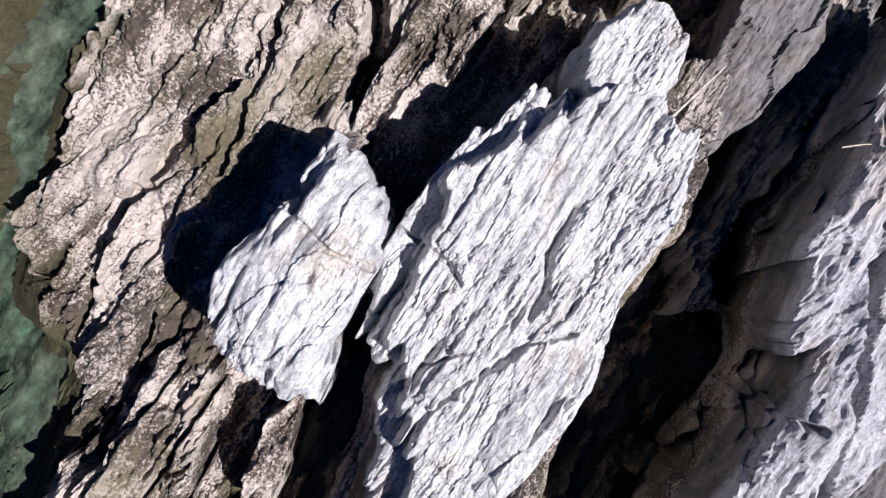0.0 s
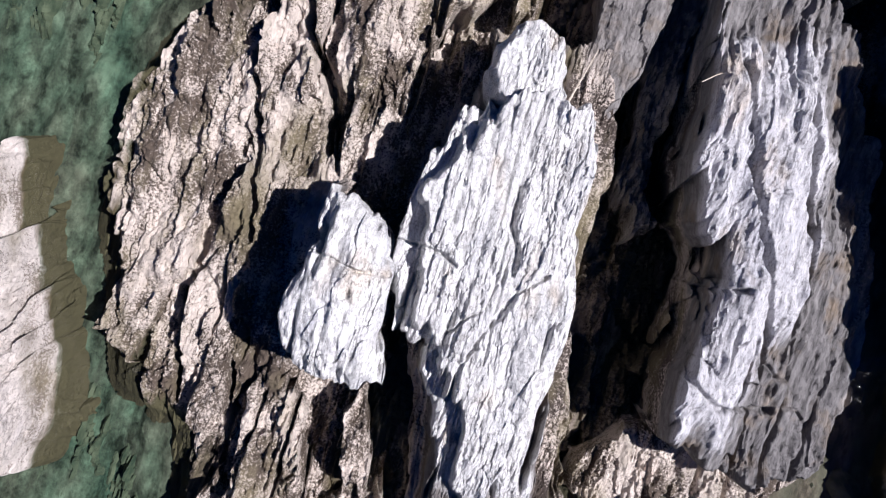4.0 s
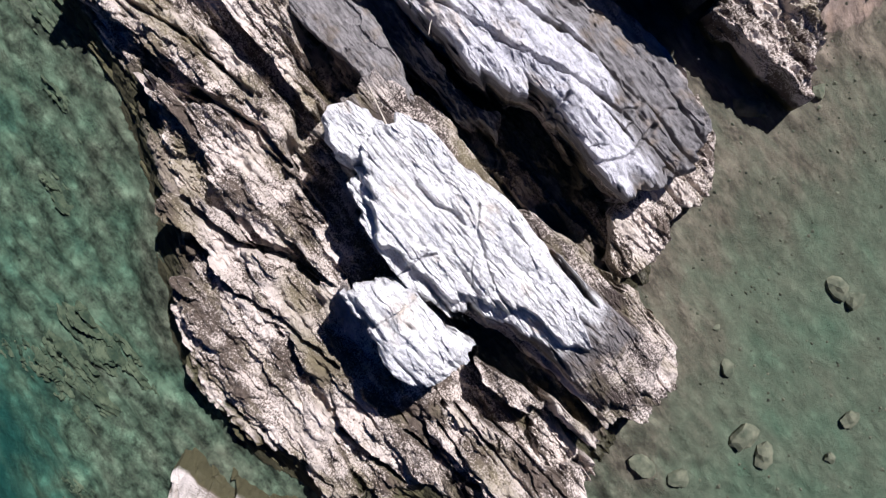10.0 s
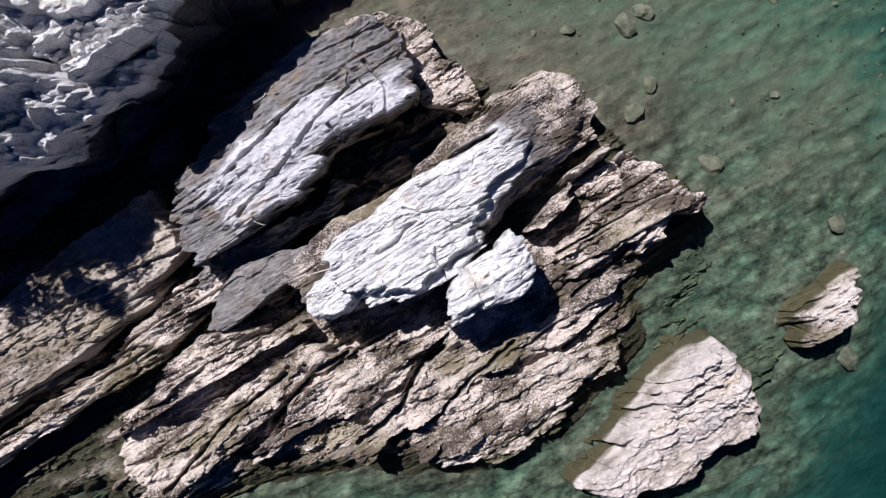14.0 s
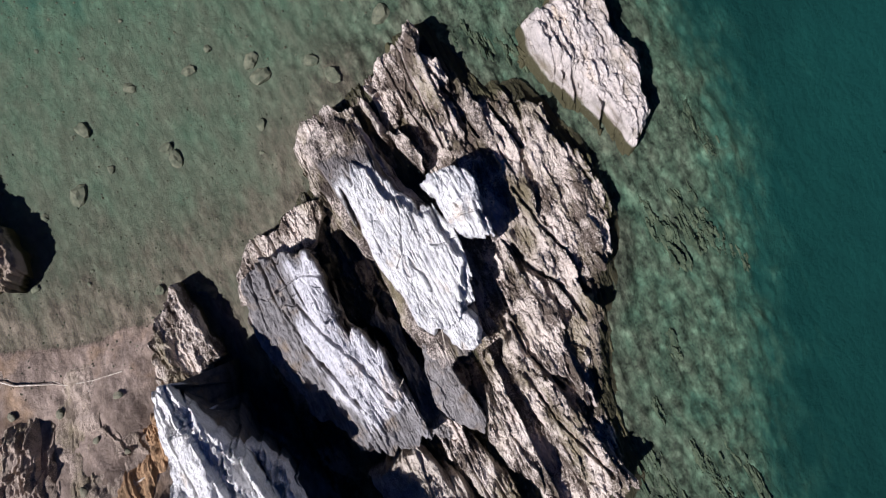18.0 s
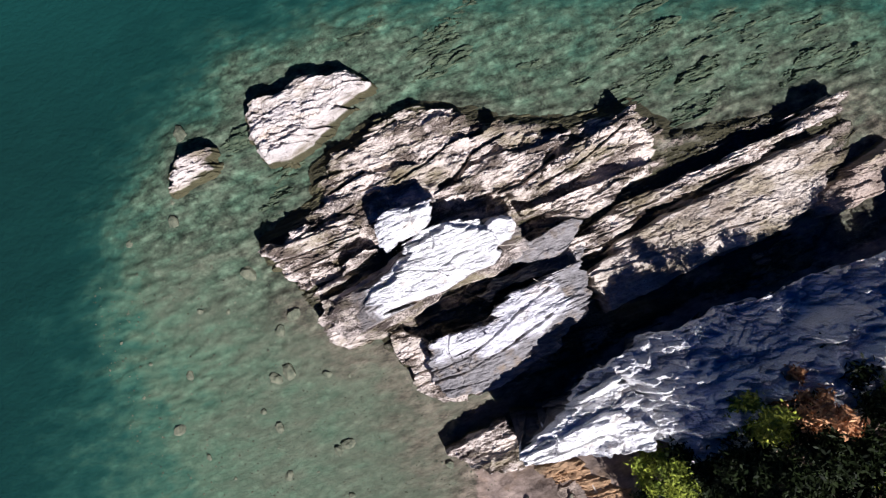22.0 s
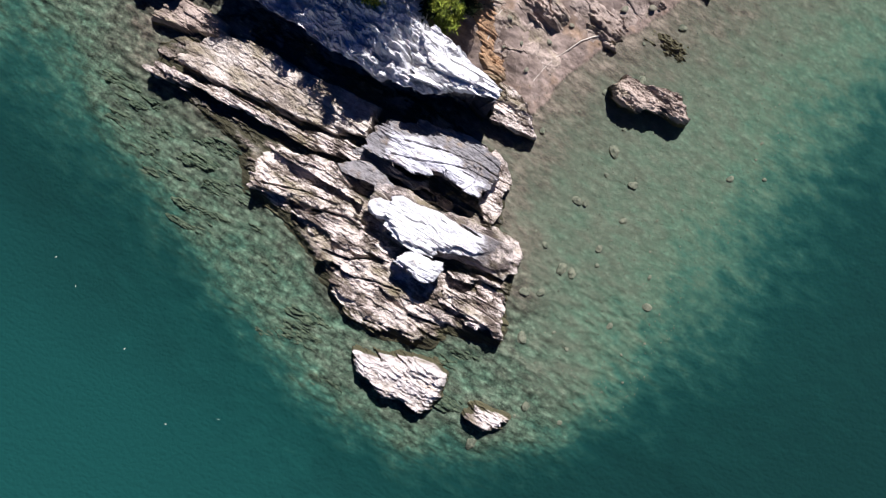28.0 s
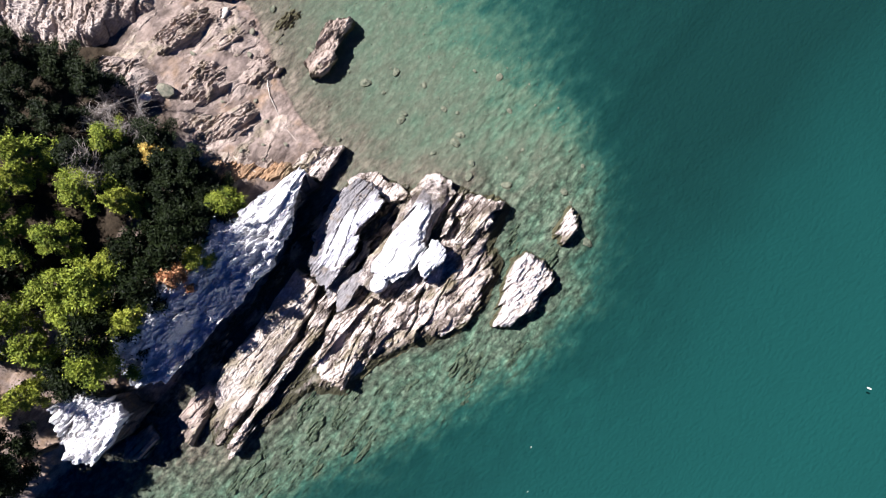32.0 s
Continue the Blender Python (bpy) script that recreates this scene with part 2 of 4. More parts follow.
    wire(tree, calc(tree, "ADD", calc(tree, "ADD", fine, mid), calc(tree, "MULTIPLY", cobble.outputs["Distance"], -0.7)), bump.inputs["Height"])
    wire(tree, bump.outputs[0], bsdf.inputs["Normal"])
    return m


def water_material():
    m, tree, bsdf = nodes_of("lake_water")
    tree.nodes.remove(bsdf)
    clear = put(tree, "BsdfTransparent", Color=(0.9, 0.95, 0.93, 1))
    gloss = put(tree, "BsdfGlossy", Roughness=0.06)
    fres = put(tree, "Fresnel", IOR=1.33)
    mix = tree.nodes.new("ShaderNodeMixShader")
    bump = put(tree, "Bump", Strength=0.3, Distance=0.05)
    waves = calc(tree, "ADD", grain(tree, place(tree, (1, 1.7, 1)), 2.6, 3, 0.5), calc(tree, "MULTIPLY", grain(tree, place(tree, (1.3, 1, 1)), 9.0, 2), 0.3))
    wire(tree, waves, bump.inputs["Height"])
    wire(tree, bump.outputs[0], gloss.inputs["Normal"])
    wire(tree, bump.outputs[0], fres.inputs["Normal"])
    wire(tree, fres.outputs[0], mix.inputs[0])
    wire(tree, clear.outputs[0], mix.inputs[1])
    wire(tree, gloss.outputs[0], mix.inputs[2])
    wire(tree, mix.outputs[0], tree.nodes["Material Output"].inputs[0])
    return m


def simple_material(name, dark, light, scale=8.0, rough=0.8, stretch=(1, 1, 1), vary=0.0):
    m, tree, bsdf = nodes_of(name)
    col = blend(tree, ramp(tree, grain(tree, place(tree, stretch), scale, 5), [(0.35, 0.0), (0.65, 1.0)]), dark, light)
    if vary:
        g = tree.nodes.new("ShaderNodeNewGeometry")
        col = blend(tree, 1.0, col, ramp(tree, g.outputs["Random Per Island"], [(0.0, 1 - vary), (1.0, 1 + vary)]), "MULTIPLY")
    wire(tree, col, bsdf.inputs["Base Color"])
    bsdf.inputs["Roughness"].default_value = rough
    bsdf.inputs["Specular IOR Level"].default_value = 0.1
    bump = put(tree, "Bump", Strength=0.5, Distance=0.02)
    wire(tree, grain(tree, place(tree, stretch), scale * 3, 4), bump.inputs["Height"])
    wire(tree, bump.outputs[0], bsdf.inputs["Normal"])
    return m


M_GROUND, M_WATER = ground_material(), water_material()
M_LEAF = [simple_material("green_needles", (0.08, 0.115, 0.015), (0.24, 0.275, 0.036), 2.0, 0.6, vary=0.5),
          simple_material("yellow_green_leaves", (0.15, 0.18, 0.022), (0.34, 0.36, 0.055), 2.0, 0.6, vary=0.4),
          # near-black: shade between the lit crowns is put into this needle colour
          simple_material("shade_green_needles", (0.004, 0.008, 0.002), (0.013, 0.02, 0.005), 2.0, 0.6, vary=0.5),
          simple_material("russet_leaves", (0.3, 0.14, 0.06), (0.5, 0.27, 0.14), 2.0, 0.7, vary=0.3),
          simple_material("golden_leaves", (0.38, 0.26, 0.05), (0.55, 0.4, 0.12), 2.0, 0.7, vary=0.3)]
# moss green, with the water's depth tint mixed into the rock colour
M_SUNK = simple_material("mossy_water_tint_rock", (0.03, 0.045, 0.03), (0.1, 0.115, 0.075), 5.0, 0.9, (1.6, 0.6, 1))
M_BARK = simple_material("bark", (0.05, 0.035, 0.025), (0.16, 0.12, 0.09), 9.0, 0.9, (1, 1, 0.3))
M_TWIG = simple_material("grey_dead_twigs", (0.17, 0.15, 0.13), (0.36, 0.32, 0.29), 6.0, 0.9)
M_DRIFT = simple_material("bleached_driftwood", (0.4, 0.35, 0.28), (0.68, 0.62, 0.54), 12.0, 0.8)
M_STONE = simple_material("wet_stone", (0.06, 0.064, 0.046), (0.14, 0.13, 0.095), 5.0, 0.8, vary=0.35)


# ---- shape tools ----
TABLE = np.random.RandomState(7).rand(256, 256)


def noise2(x, y, seed=0):
    x, y = np.asarray(x, float) + 17.3 * seed, np.asarray(y, float) + 31.7 * seed
    i, j = np.floor(x).astype(int), np.floor(y).astype(int)
    u, v = x - i, y - j
    u, v = u * u * (3 - 2 * u), v * v * (3 - 2 * v)
    t = lambda a, b: TABLE[a & 255, b & 255]  # noqa: E731
    return (t(i, j) * (1 - u) + t(i + 1, j) * u) * (1 - v) + (t(i, j + 1) * (1 - u) + t(i + 1, j + 1) * u) * v - 0.5


def fbm(x, y, seed=0, octaves=4, gain=0.5):
    total, amp = 0.0, 1.0
    for k in range(octaves):
        total = total + amp * noise2(x * 2**k, y * 2**k, seed + k)
        amp *= gain
    return total


def chance(i, j, seed):
    return TABLE[(i * 37 + seed * 11) & 255, (j * 91 + seed * 5 + i * 13) & 255]


def inside(poly, x, y):
    """Distance to an outline, positive inside."""
    best, odd = np.full(x.shape, 1e9), np.zeros(x.shape, bool)
    for (ax, ay), (bx, by) in zip(poly, poly[1:] + poly[:1]):
        ex, ey = bx - ax, by - ay
        t = np.clip(((x - ax) * ex + (y - ay) * ey) / (ex * ex + ey * ey + 1e-12), 0, 1)
        best = np.minimum(best, (x - ax - t * ex) ** 2 + (y - ay - t * ey) ** 2)
        if ay != by:
            odd ^= ((ay > y) != (by > y)) & (x < ex * (y - ay) / (by - ay) + ax)
    return np.sqrt(best) * np.where(odd, 1, -1)


def ease(v):
    v = np.clip(v, 0, 1)
    return v * v * (3 - 2 * v)


def mesh_of(name, verts, faces, material, smooth=False):
    me = bpy.data.meshes.new(name)
    verts, faces = np.asarray(verts, np.float32), np.asarray(faces, np.int32)
    n = faces.shape[1]
    me.vertices.add(len(verts))
    me.vertices.foreach_set("co", verts.ravel())
    me.loops.add(faces.size)
    me.loops.foreach_set("vertex_index", faces.ravel())
    me.polygons.add(len(faces))
    me.polygons.foreach_set("loop_start", np.arange(len(faces), dtype=np.int32) * n)
    me.polygons.foreach_set("use_smooth", np.full(len(faces), smooth))
    me.materials.append(material)
    me.update(calc_edges=True)
    return me


def part(name, data, parent, label=""):
    ob = new(name, data)
    ob.parent = parent
    if label:
        ob["label"] = label
    return ob


def thing(name, label, category, at=(0, 0, 0), group="", kind=""):
    ob = new(name)
    ob.location = at
    return tagged(ob, label, category, group, kind)


# ---- the ground: lake bed, shore and hill in one sheet ----
LAND = [(7.5, 0.6), (8.0, -1.5), (10.6, -2.0), (12.6, -3.0), (15.1, -4.2), (17.4, -4.9), (19.6, -6), (40, -12), (160, -30), (160, 160),
        (30, 160), (12, 60), (7, 30), (6.6, 19), (5.6, 15.5), (5.4, 12), (5.3, 8), (5.6, 5), (6.2, 2.5)]
SHELF = [(20, -14.5), (12.2, -12.9), (8.1, -12.3), (3.3, -12.2), (-1.4, -12.4), (-5.2, -11.7), (-7.6, -8.8), (-9.9, -5.0), (-10.1, -1.0), (-9.3, 2.0), (-7.9, 6.0), (-6.1, 11.2), (-4.1, 15.8),
         (-1.0, 20), (1, 30), (6, 60), (20, 160), (160, 160), (160, -40), (40, -20)]
APRON = [(3, -3.3), (1, -5.6), (-2.2, -6.4), (-3.6, -3.2), (-4.8, -0.5), (-4.2, 2.6), (-3.2, 4), (-2.4, 8.4), (0, 15.5), (3, 18), (7, 19), (9, 8), (9, -1), (6, -2.2)]


def ground_height(x, y):
    d = inside(LAND, x, y) + 0.5 * fbm(x * 0.5, y * 0.5, 3)
    up = np.where(d < 6, 0.42 * d, 2.52 + 0.22 * np.minimum(d - 6, 60)) + 0.25 * fbm(x * 0.9, y * 0.9, 5) * ease(d)
    s = inside(SHELF, x, y) + 0.9 * fbm(x * 0.4, y * 0.4, 9) + 0.2 * fbm(x * 1.6, y * 0.8, 10)
    east = ease((x + 2) / 6) * ease((-y - 2) / 4)
    slow, reach = 0.5 + 1.3 * east, 1.9 + 2.6 * east
    out = slow * np.log1p(np.exp(np.clip(-(s - 1.5 - 0.4 * east) / slow, -30, 30)))
    shelf = -0.45 - 0.15 * ease((-2.5 - x) / 2) - 0.95 * (1 - np.exp(-out / reach)) - 0.02 * np.minimum(out, 25)
    mound = np.exp(-((x + 6.3) / 1.6) ** 2 - ((y + 2.4) / 2.6) ** 2) + np.exp(-((x + 5.5) / 1.2) ** 2 - ((y + 7.2) / 1.5) ** 2)
    shelf = shelf + (-0.2 - shelf) * 0.75 * mound
    a = inside(APRON, x, y) + 0.7 * fbm(x * 0.6, y * 0.4, 11)
    low = np.maximum(np.maximum(shelf, -0.03 + 0.11 * np.minimum(d, 0)), np.where(a > 0, 0, (0.17 + 0.2 * ease((0.5 - x) / 2)) * a + 0.6 * np.minimum(a + 2, 0)) - 0.12 - 0.26 * ease((0.5 - x) / 2))
    near = ease((low + 1.5) / 1.0)
    ribs = fbm(x * 1.5 + 0.5 * fbm(x, y, 2), y * 0.5, 21, 5)
    calm = 1 - 0.75 * ease((x - 1.5) / 2.5) * ease((-y - 1) / 2)
    low = low + calm * near * (0.12 * np.abs(ribs) + 0.16 * np.abs(fbm(x * 2.2, y * 1.4, 25)) + 0.16 * np.abs(fbm(x * 3.4, y * 1.0, 27)) - 0.2) * ease((-low + 0.02) / 0.25 + 0.3)
    return np.where(d > 0, np.maximum(up, low), np.minimum(low, 0.02 + 0.2 * fbm(x, y, 8)) * 1.0)


def spread(lo, hi, step, far):
    core = np.arange(lo, hi + step, step)
    out, k = [], step
    while sum(out) < far:
        k *= 1.35
        out.append(k)
    grow = np.cumsum(out)
    return np.concatenate([lo - grow[::-1], core, core[-1] + grow])


def sheet(xs, ys):
    gx, gy = np.meshgrid(xs, ys)
    n, m = len(xs), len(ys)
    k = np.arange((m - 1) * n).reshape(m - 1, n)[:, :-1].ravel()
    return gx, gy, np.stack([k, k + 1, k + n + 1, k + n], 1)


gx, gy, quads = sheet(spread(-14, 24, 0.085, 900), spread(-16, 24, 0.085, 900))
gz = ground_height(gx, gy)
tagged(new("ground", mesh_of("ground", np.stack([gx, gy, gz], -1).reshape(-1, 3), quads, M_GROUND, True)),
       "brown stony shore and lake bed with rocks, water tint in its green", "ground", kind="structure")
wx, wy, quads = sheet(spread(-30, 30, 1.0, 900), spread(-30, 30, 1.0, 900))
tagged(new("water", mesh_of("water", np.stack([wx, wy, wx * 0], -1).reshape(-1, 3), quads, M_WATER, True)),
       "clear teal lake water with small ripples", "water", kind="structure")


# ---- layered rock ----
def beds(cross, along, seed, gap, relief, dip, length, crack):
    """One family of upright beds: thickness gap, broken across at about that length. Returns the relief and the number of each bed."""
    b = (cross + 0.5 * gap * fbm(cross * 0.8 / gap ** 0.5, along * 0.35 / gap ** 0.5, seed, 4)) / gap
    b = b + 1.5 * noise2(b * 0.4, along * 0.1, seed + 3)
    i = np.floor(b).astype(int)
    f = b - i
    q = along / (length * (0.6 + 1.2 * chance(i, i * 0, seed))) + 7 * chance(i, i * 0 + 3, seed) + 0.6 * fbm(cross / gap * 0.5, along / length, seed + 8, 3)
    j = np.floor(q).astype(int)
    g = q - j
    rise = relief * (chance(i, j, seed + 1) + chance(i, i * 0 + 1, seed) - 1)
    rise = rise + dip * (chance(i, j, seed + 2) - 0.4) * (0.5 - f) + 0.5 * dip * (chance(i, j, seed + 5) - 0.5) * (g - 0.5)
    open_ = ease(fbm(cross * 0.9, along * 0.6, seed + 4, 3) * 4.0 - 0.5)
    rise = rise - crack * open_ * np.exp(-((np.minimum(f, 1 - f) * gap / 0.028) ** 2))
    rise = rise - 0.5 * crack * open_ * np.exp(-((np.minimum(g, 1 - g) * length / 0.025) ** 2))
    return rise, i


def facets(cross, along, wide, long, seed, lean=0.5):
    """Broken faces: ragged cells, each a tilted plane of its own, most of them leaning one way."""
    u = cross / wide + 0.4 * fbm(cross * 1.6 / wide, along * 1.6 / long, seed + 1, 3, 0.6)
    v = along / long + 0.4 * fbm(cross * 1.6 / wide, along * 1.6 / long, seed + 2, 3, 0.6)
    i, j = np.floor(u).astype(int), np.floor(v).astype(int)
    best, bp, bq = np.full(u.shape, 1e9), i, j
    for a in (-1, 0, 1):
        for b in (-1, 0, 1):
            p, q = i + a, j + b
            d = (u - p - 0.1 - 0.8 * chance(p, q, seed)) ** 2 + (v - q - 0.05 - 0.9 * chance(p, q, seed + 3)) ** 2
            near = d < best
            best, bp, bq = np.where(near, d, best), np.where(near, p, bp), np.where(near, q, bq)
    du, dv = u - bp - 0.5, v - bq - 0.5
    return chance(bp, bq, seed + 5) - 0.5 - du * (lean + 1.1 * (chance(bp, bq, seed + 6) - 0.5)) + 0.9 * dv * (chance(bp, bq, seed + 8) - 0.5)


def rim(cells, keep, least):
    """Whole patches of cells with one number each; patches smaller than least join a neighbour."""
    code = np.where(keep, cells, -9999)
    for _ in range(6):
        lab = np.arange(code.size).reshape(code.shape)
        while True:
            was = lab
            for ax in (0, 1):
                for way in (1, -1):
                    near, same = np.roll(lab, way, ax), np.roll(code, way, ax) == code
                    cut = [slice(None)] * 2
                    cut[ax] = 0 if way == 1 else -1
                    same[tuple(cut)] = False
                    lab = np.where(same, np.minimum(lab, near), lab)
            lab = lab.ravel()[lab.ravel()].reshape(lab.shape)
            if (lab == was).all():
                break
        ids, inv, count = np.unique(lab, return_inverse=True, return_counts=True)
        size = count[inv].reshape(lab.shape)
        tiny = keep & (size < least)
        if not tiny.any():
            break
        for ax in (0, 1):
            for way in (1, -1):
                other, big = np.roll(code, way, ax), np.roll(keep & ~tiny, way, ax)
                take = tiny & big
                code = np.where(take, other, code)
                tiny &= ~take
    return np.where(tiny, -9999, lab)


def rock(name, label, stages, material, seed, step=0.04, spacing=0.45, relief=0.1, rough=1.0, strike=0.0, base=-0.5, category="rock", group="", sway=0.15, crack=0.14, bulge=0.7, chip=0.05, cuts=(), follow=False, slope=(0.0, 0.0), under=0.0, ragged=0.0, thin=0.35, profile=None, lumps=0.0):
    """A rock of upright beds that strike along y. stages: outline, added height, width of its edge; each stands on the one before."""
    pts = np.array(stages[0][0])
    lo, hi = pts.min(0) - 0.35, pts.max(0) + 0.35
    x, y, faces = sheet(np.arange(lo[0], hi[0], step), np.arange(lo[1], hi[1], step))
    ca, sa = math.cos(radians(strike)), math.sin(radians(strike))
    cross, along = x * ca + y * sa, -x * sa + y * ca
    one, idx = beds(cross, along, seed, spacing, relief, 1.3 * relief, 4.5 * spacing, crack)
    two, _ = beds(cross, along, seed + 30, spacing * 0.38, relief * 0.5, relief, 1.7 * spacing, crack * 0.6)
    three, _ = beds(cross, along, seed + 60, max(spacing * 0.11, 2.5 * step), relief * 0.24, relief * 0.2, 2.4 * spacing, 0.0)
    small = 0.1 * fbm(cross * 4, along * 1.6, seed + 5, 5, 0.6) + 0.06 * fbm(cross * 9, along * 7, seed + 6, 3, 0.6)
    knobs = 0.22 * np.abs(fbm(cross * 1.5, along * 0.6, seed + 40, 4, 0.6)) + 0.12 * np.abs(fbm(cross * 3.5, along * 2.2, seed + 44, 4, 0.6)) - 0.06
    amp = 0.3 + 1.1 * ease(fbm(cross * 0.7, along * 0.4, seed + 9, 3) * 1.6 + 0.5)
    broken = 0.2 + 1.5 * ease(fbm(cross * 1.3, along * 0.6, seed + 77, 4, 0.6) * 1.8 + 0.35)
    shards = chip * (2.8 * facets(cross, along, spacing * 1.1, spacing * 3.2, seed + 70, 0.35) + broken * (1.5 * facets(cross, along, spacing * 0.36, spacing * 1.3, seed + 75, 0.3)
                     + 0.8 * facets(cross, along, max(spacing * 0.13, 2.5 * step), max(spacing * 0.5, 6 * step), seed + 80, 0.2)))
    if step < 0.013:
        shards = shards + 1.1 * chip * broken * facets(cross, along, 0.034, 0.15, seed + 90, 0.25)
    crumbs = 0.07 * rough * np.abs(fbm(cross * 8, along * 6, seed + 46, 3, 0.6))
    humps = lumps * (np.abs(fbm(cross * 1.5, along * 0.9, seed + 85, 4, 0.5)) + 0.45 * np.abs(fbm(cross * 4.6, along * 2.6, seed + 87, 3, 0.55)) - 0.25)
    detail = humps + amp * (one + thin * two + 0.12 * three) + shards + (0.4 * small + 0.35 * knobs) * rough + crumbs + sway * fbm(cross * 0.8, along * 0.5, seed + 17, 3)
    edge_noise = 0.26 * fbm(cross * 1.3, along * 0.6, seed + 12, 5, 0.6) + 0.8 * one + 0.7 * two + 0.12 * fbm(cross * 4, along * 3, seed + 14, 3) + ragged * fbm(cross * 4.5, along * 0.6, seed + 15, 4, 0.6)
    z, hold = np.full(x.shape, base), None
    for n, (poly, up, wide) in enumerate(stages):
        d = inside([tuple(p) for p in poly], x, y) + edge_noise * 0.6
        p = ease(d / wide + bulge) ** 0.8
        along_y = np.interp(y, *zip(*profile)) if profile and n else 1.0
        z = z + (up - (base if n == 0 else 0)) * p * along_y
        hold = p if hold is None else hold
    z = z + (detail + slope[0] * (x - pts[:, 0].mean()) + slope[1] * (y - pts[:, 1].mean())) * hold
    for line, wide, deep in cuts:
        gap = np.full(x.shape, 1e9)
        for (ax, ay), (bx, by) in zip(line, line[1:]):
            t = np.clip(((x - ax) * (bx - ax) + (y - ay) * (by - ay)) / ((bx - ax) ** 2 + (by - ay) ** 2), 0, 1)
            gap = np.minimum(gap, np.hypot(x - ax - t * (bx - ax), y - ay - t * (by - ay)))
        gap = gap + 0.05 * fbm(x * 6, y * 6, seed + 50, 3)
        z = z - deep * (1 - ease(gap / wide))
    if follow:
        z = z + ground_height(x, y)
    keep = (hold.ravel()[faces] > 0.02).any(1).reshape(x.shape[0] - 1, x.shape[1] - 1)
    lab = rim(idx[:-1, :-1], keep, int(0.12 / step ** 2))
    top = thing(name, label, category, group=group)
    if under:
        # the foot of every wall draws back under its edge
        d = inside([tuple(p) for p in stages[0][0]], x, y)
        gy_, gx_ = np.gradient(d, step)
        back = under * (1 - hold) * (0.7 + 1.2 * np.clip(fbm(cross * 0.9, along * 0.7, seed + 81, 3) + 0.3, 0, 1))
        x, y = x + gx_ * back, y + gy_ * back
    verts = np.stack([x, y, z], -1).reshape(-1, 3)
    owner = np.where(keep, lab, -1).ravel()
    for k in np.unique(owner[owner >= 0]):
        used, inv = np.unique(faces[owner == k], return_inverse=True)
        part("slab", mesh_of("slab", verts[used], inv.reshape(-1, 4), material), top)
    return top


# ---- rocks of the point ----
PLATFORM = [(2.5, -3.0), (1.9, -4.5), (0.2, -4.7), (-1.8, -5.6), (-2.2, -4.5), (-2.7, -3.3), (-3.6, -2.9), (-4.4, -0.8), (-4.5, 0.9), (-3.8, 2.4), (-3.0, 3.5), (-2.1, 5.6), (-1.8, 8.0), (-0.4, 9.0),
            (0.5, 14.6), (1.5, 15), (3.5, 13.5), (5.7, 12), (5.7, 3), (5.4, -1), (4, -2.3)]
rock("rock_platform", "low rock platform awash between the ridges, gap shade in its dark colour", [(PLATFORM, -0.05, 0.8)], M_DARK, 90, 0.03, 0.5, 0.13, 1.3)
CREVICES = [([(-2.97, 2.81), (-3.0, 1.77), (-2.62, 0.66), (-2.34, -0.61)], 0.07, 0.5), ([(-2.66, 3.8), (-2.4, 2.3), (-1.87, 1.5), (-1.7, 0.8)], 0.08, 0.5), ([(-3.12, -1.49), (-2.8, -2.94)], 0.07, 0.4),
            ([(-2.13, -2.2), (-2.0, -3.36), (-1.7, -4.4)], 0.07, 0.45), ([(-4.45, 0.15), (-4.13, -0.95), (-3.87, -2.2)], 0.06, 0.3), ([(-1.3, 4.9), (-0.8, 3.6), (-0.75, 2.6)], 0.08, 0.45), ([(-1.4, 7.4), (-0.75, 5.6), (-0.5, 4.0)], 0.06, 0.35)]
APRON_ROCK = [(-0.2, -4.6), (-1.6, -5.5), (-2.0, -4.4), (-2.5, -3.2), (-3.4, -2.7), (-4.2, -0.8), (-4.3, 0.9), (-3.6, 2.3), (-2.8, 3.5), (-1.9, 5.6), (-1.7, 7.9), (-0.6, 8.4), (0.4, 7.6), (0.9, 4.8), (0.3, 3.0), (-0.4, 1.2), (-0.5, -2.0), (0.1, -3.4)]
rock("rock_platform", "brown crusted rock floor between the low ledges", [(APRON_ROCK, 0.2, 0.9)], M_LEDGE, 91, 0.024, 0.45, 0.07, 1.0, chip=0.05, ragged=0.4, thin=0.3, lumps=0.3, cuts=CREVICES)
WHITE_BASE = [(0.87, 2.9), (1.45, 2.95), (1.83, 1.93), (1.84, 1.0), (1.85, -0.39), (2.04, -0.7), (2.25, -1.63), (2.3, -2.6), (2.5, -2.9), (2.48, -4.12), (1.98, -4.67), (1.23, -4.73), (0.6, -4.41),
              (0.34, -3.24), (0.19, -1.97), (0.03, -1.38), (-0.27, -1.13), (-0.6, 0.08), (-0.5, 0.74), (-0.03, 1.81), (-0.1, 2.76)]
WHITE_TOP = [(0.9, 1.86), (1.18, 1.76), (1.33, 1.21), (1.42, 0.2), (1.54, -0.34), (1.62, -1.16), (1.75, -1.9), (1.95, -2.9), (2.05, -3.9), (1.5, -4.3), (0.85, -4.0), (0.7, -3.2), (0.62, -2.4), (0.45, -1.75),
             (0.22, -1.45), (0.15, -1.08), (-0.38, -1.08), (-0.5, -0.46), (-0.62, 0.09), (-0.58, 0.43), (-0.45, 0.9), (-0.25, 1.25), (-0.02, 1.75), (0.35, 1.95)]
KNOB = [(0.16, 2.6), (0.55, 2.72), (0.82, 2.62), (0.95, 2.3), (0.98, 1.85), (0.8, 1.45), (0.4, 1.4), (0.05, 1.65), (-0.05, 1.95), (0.05, 2.3)]
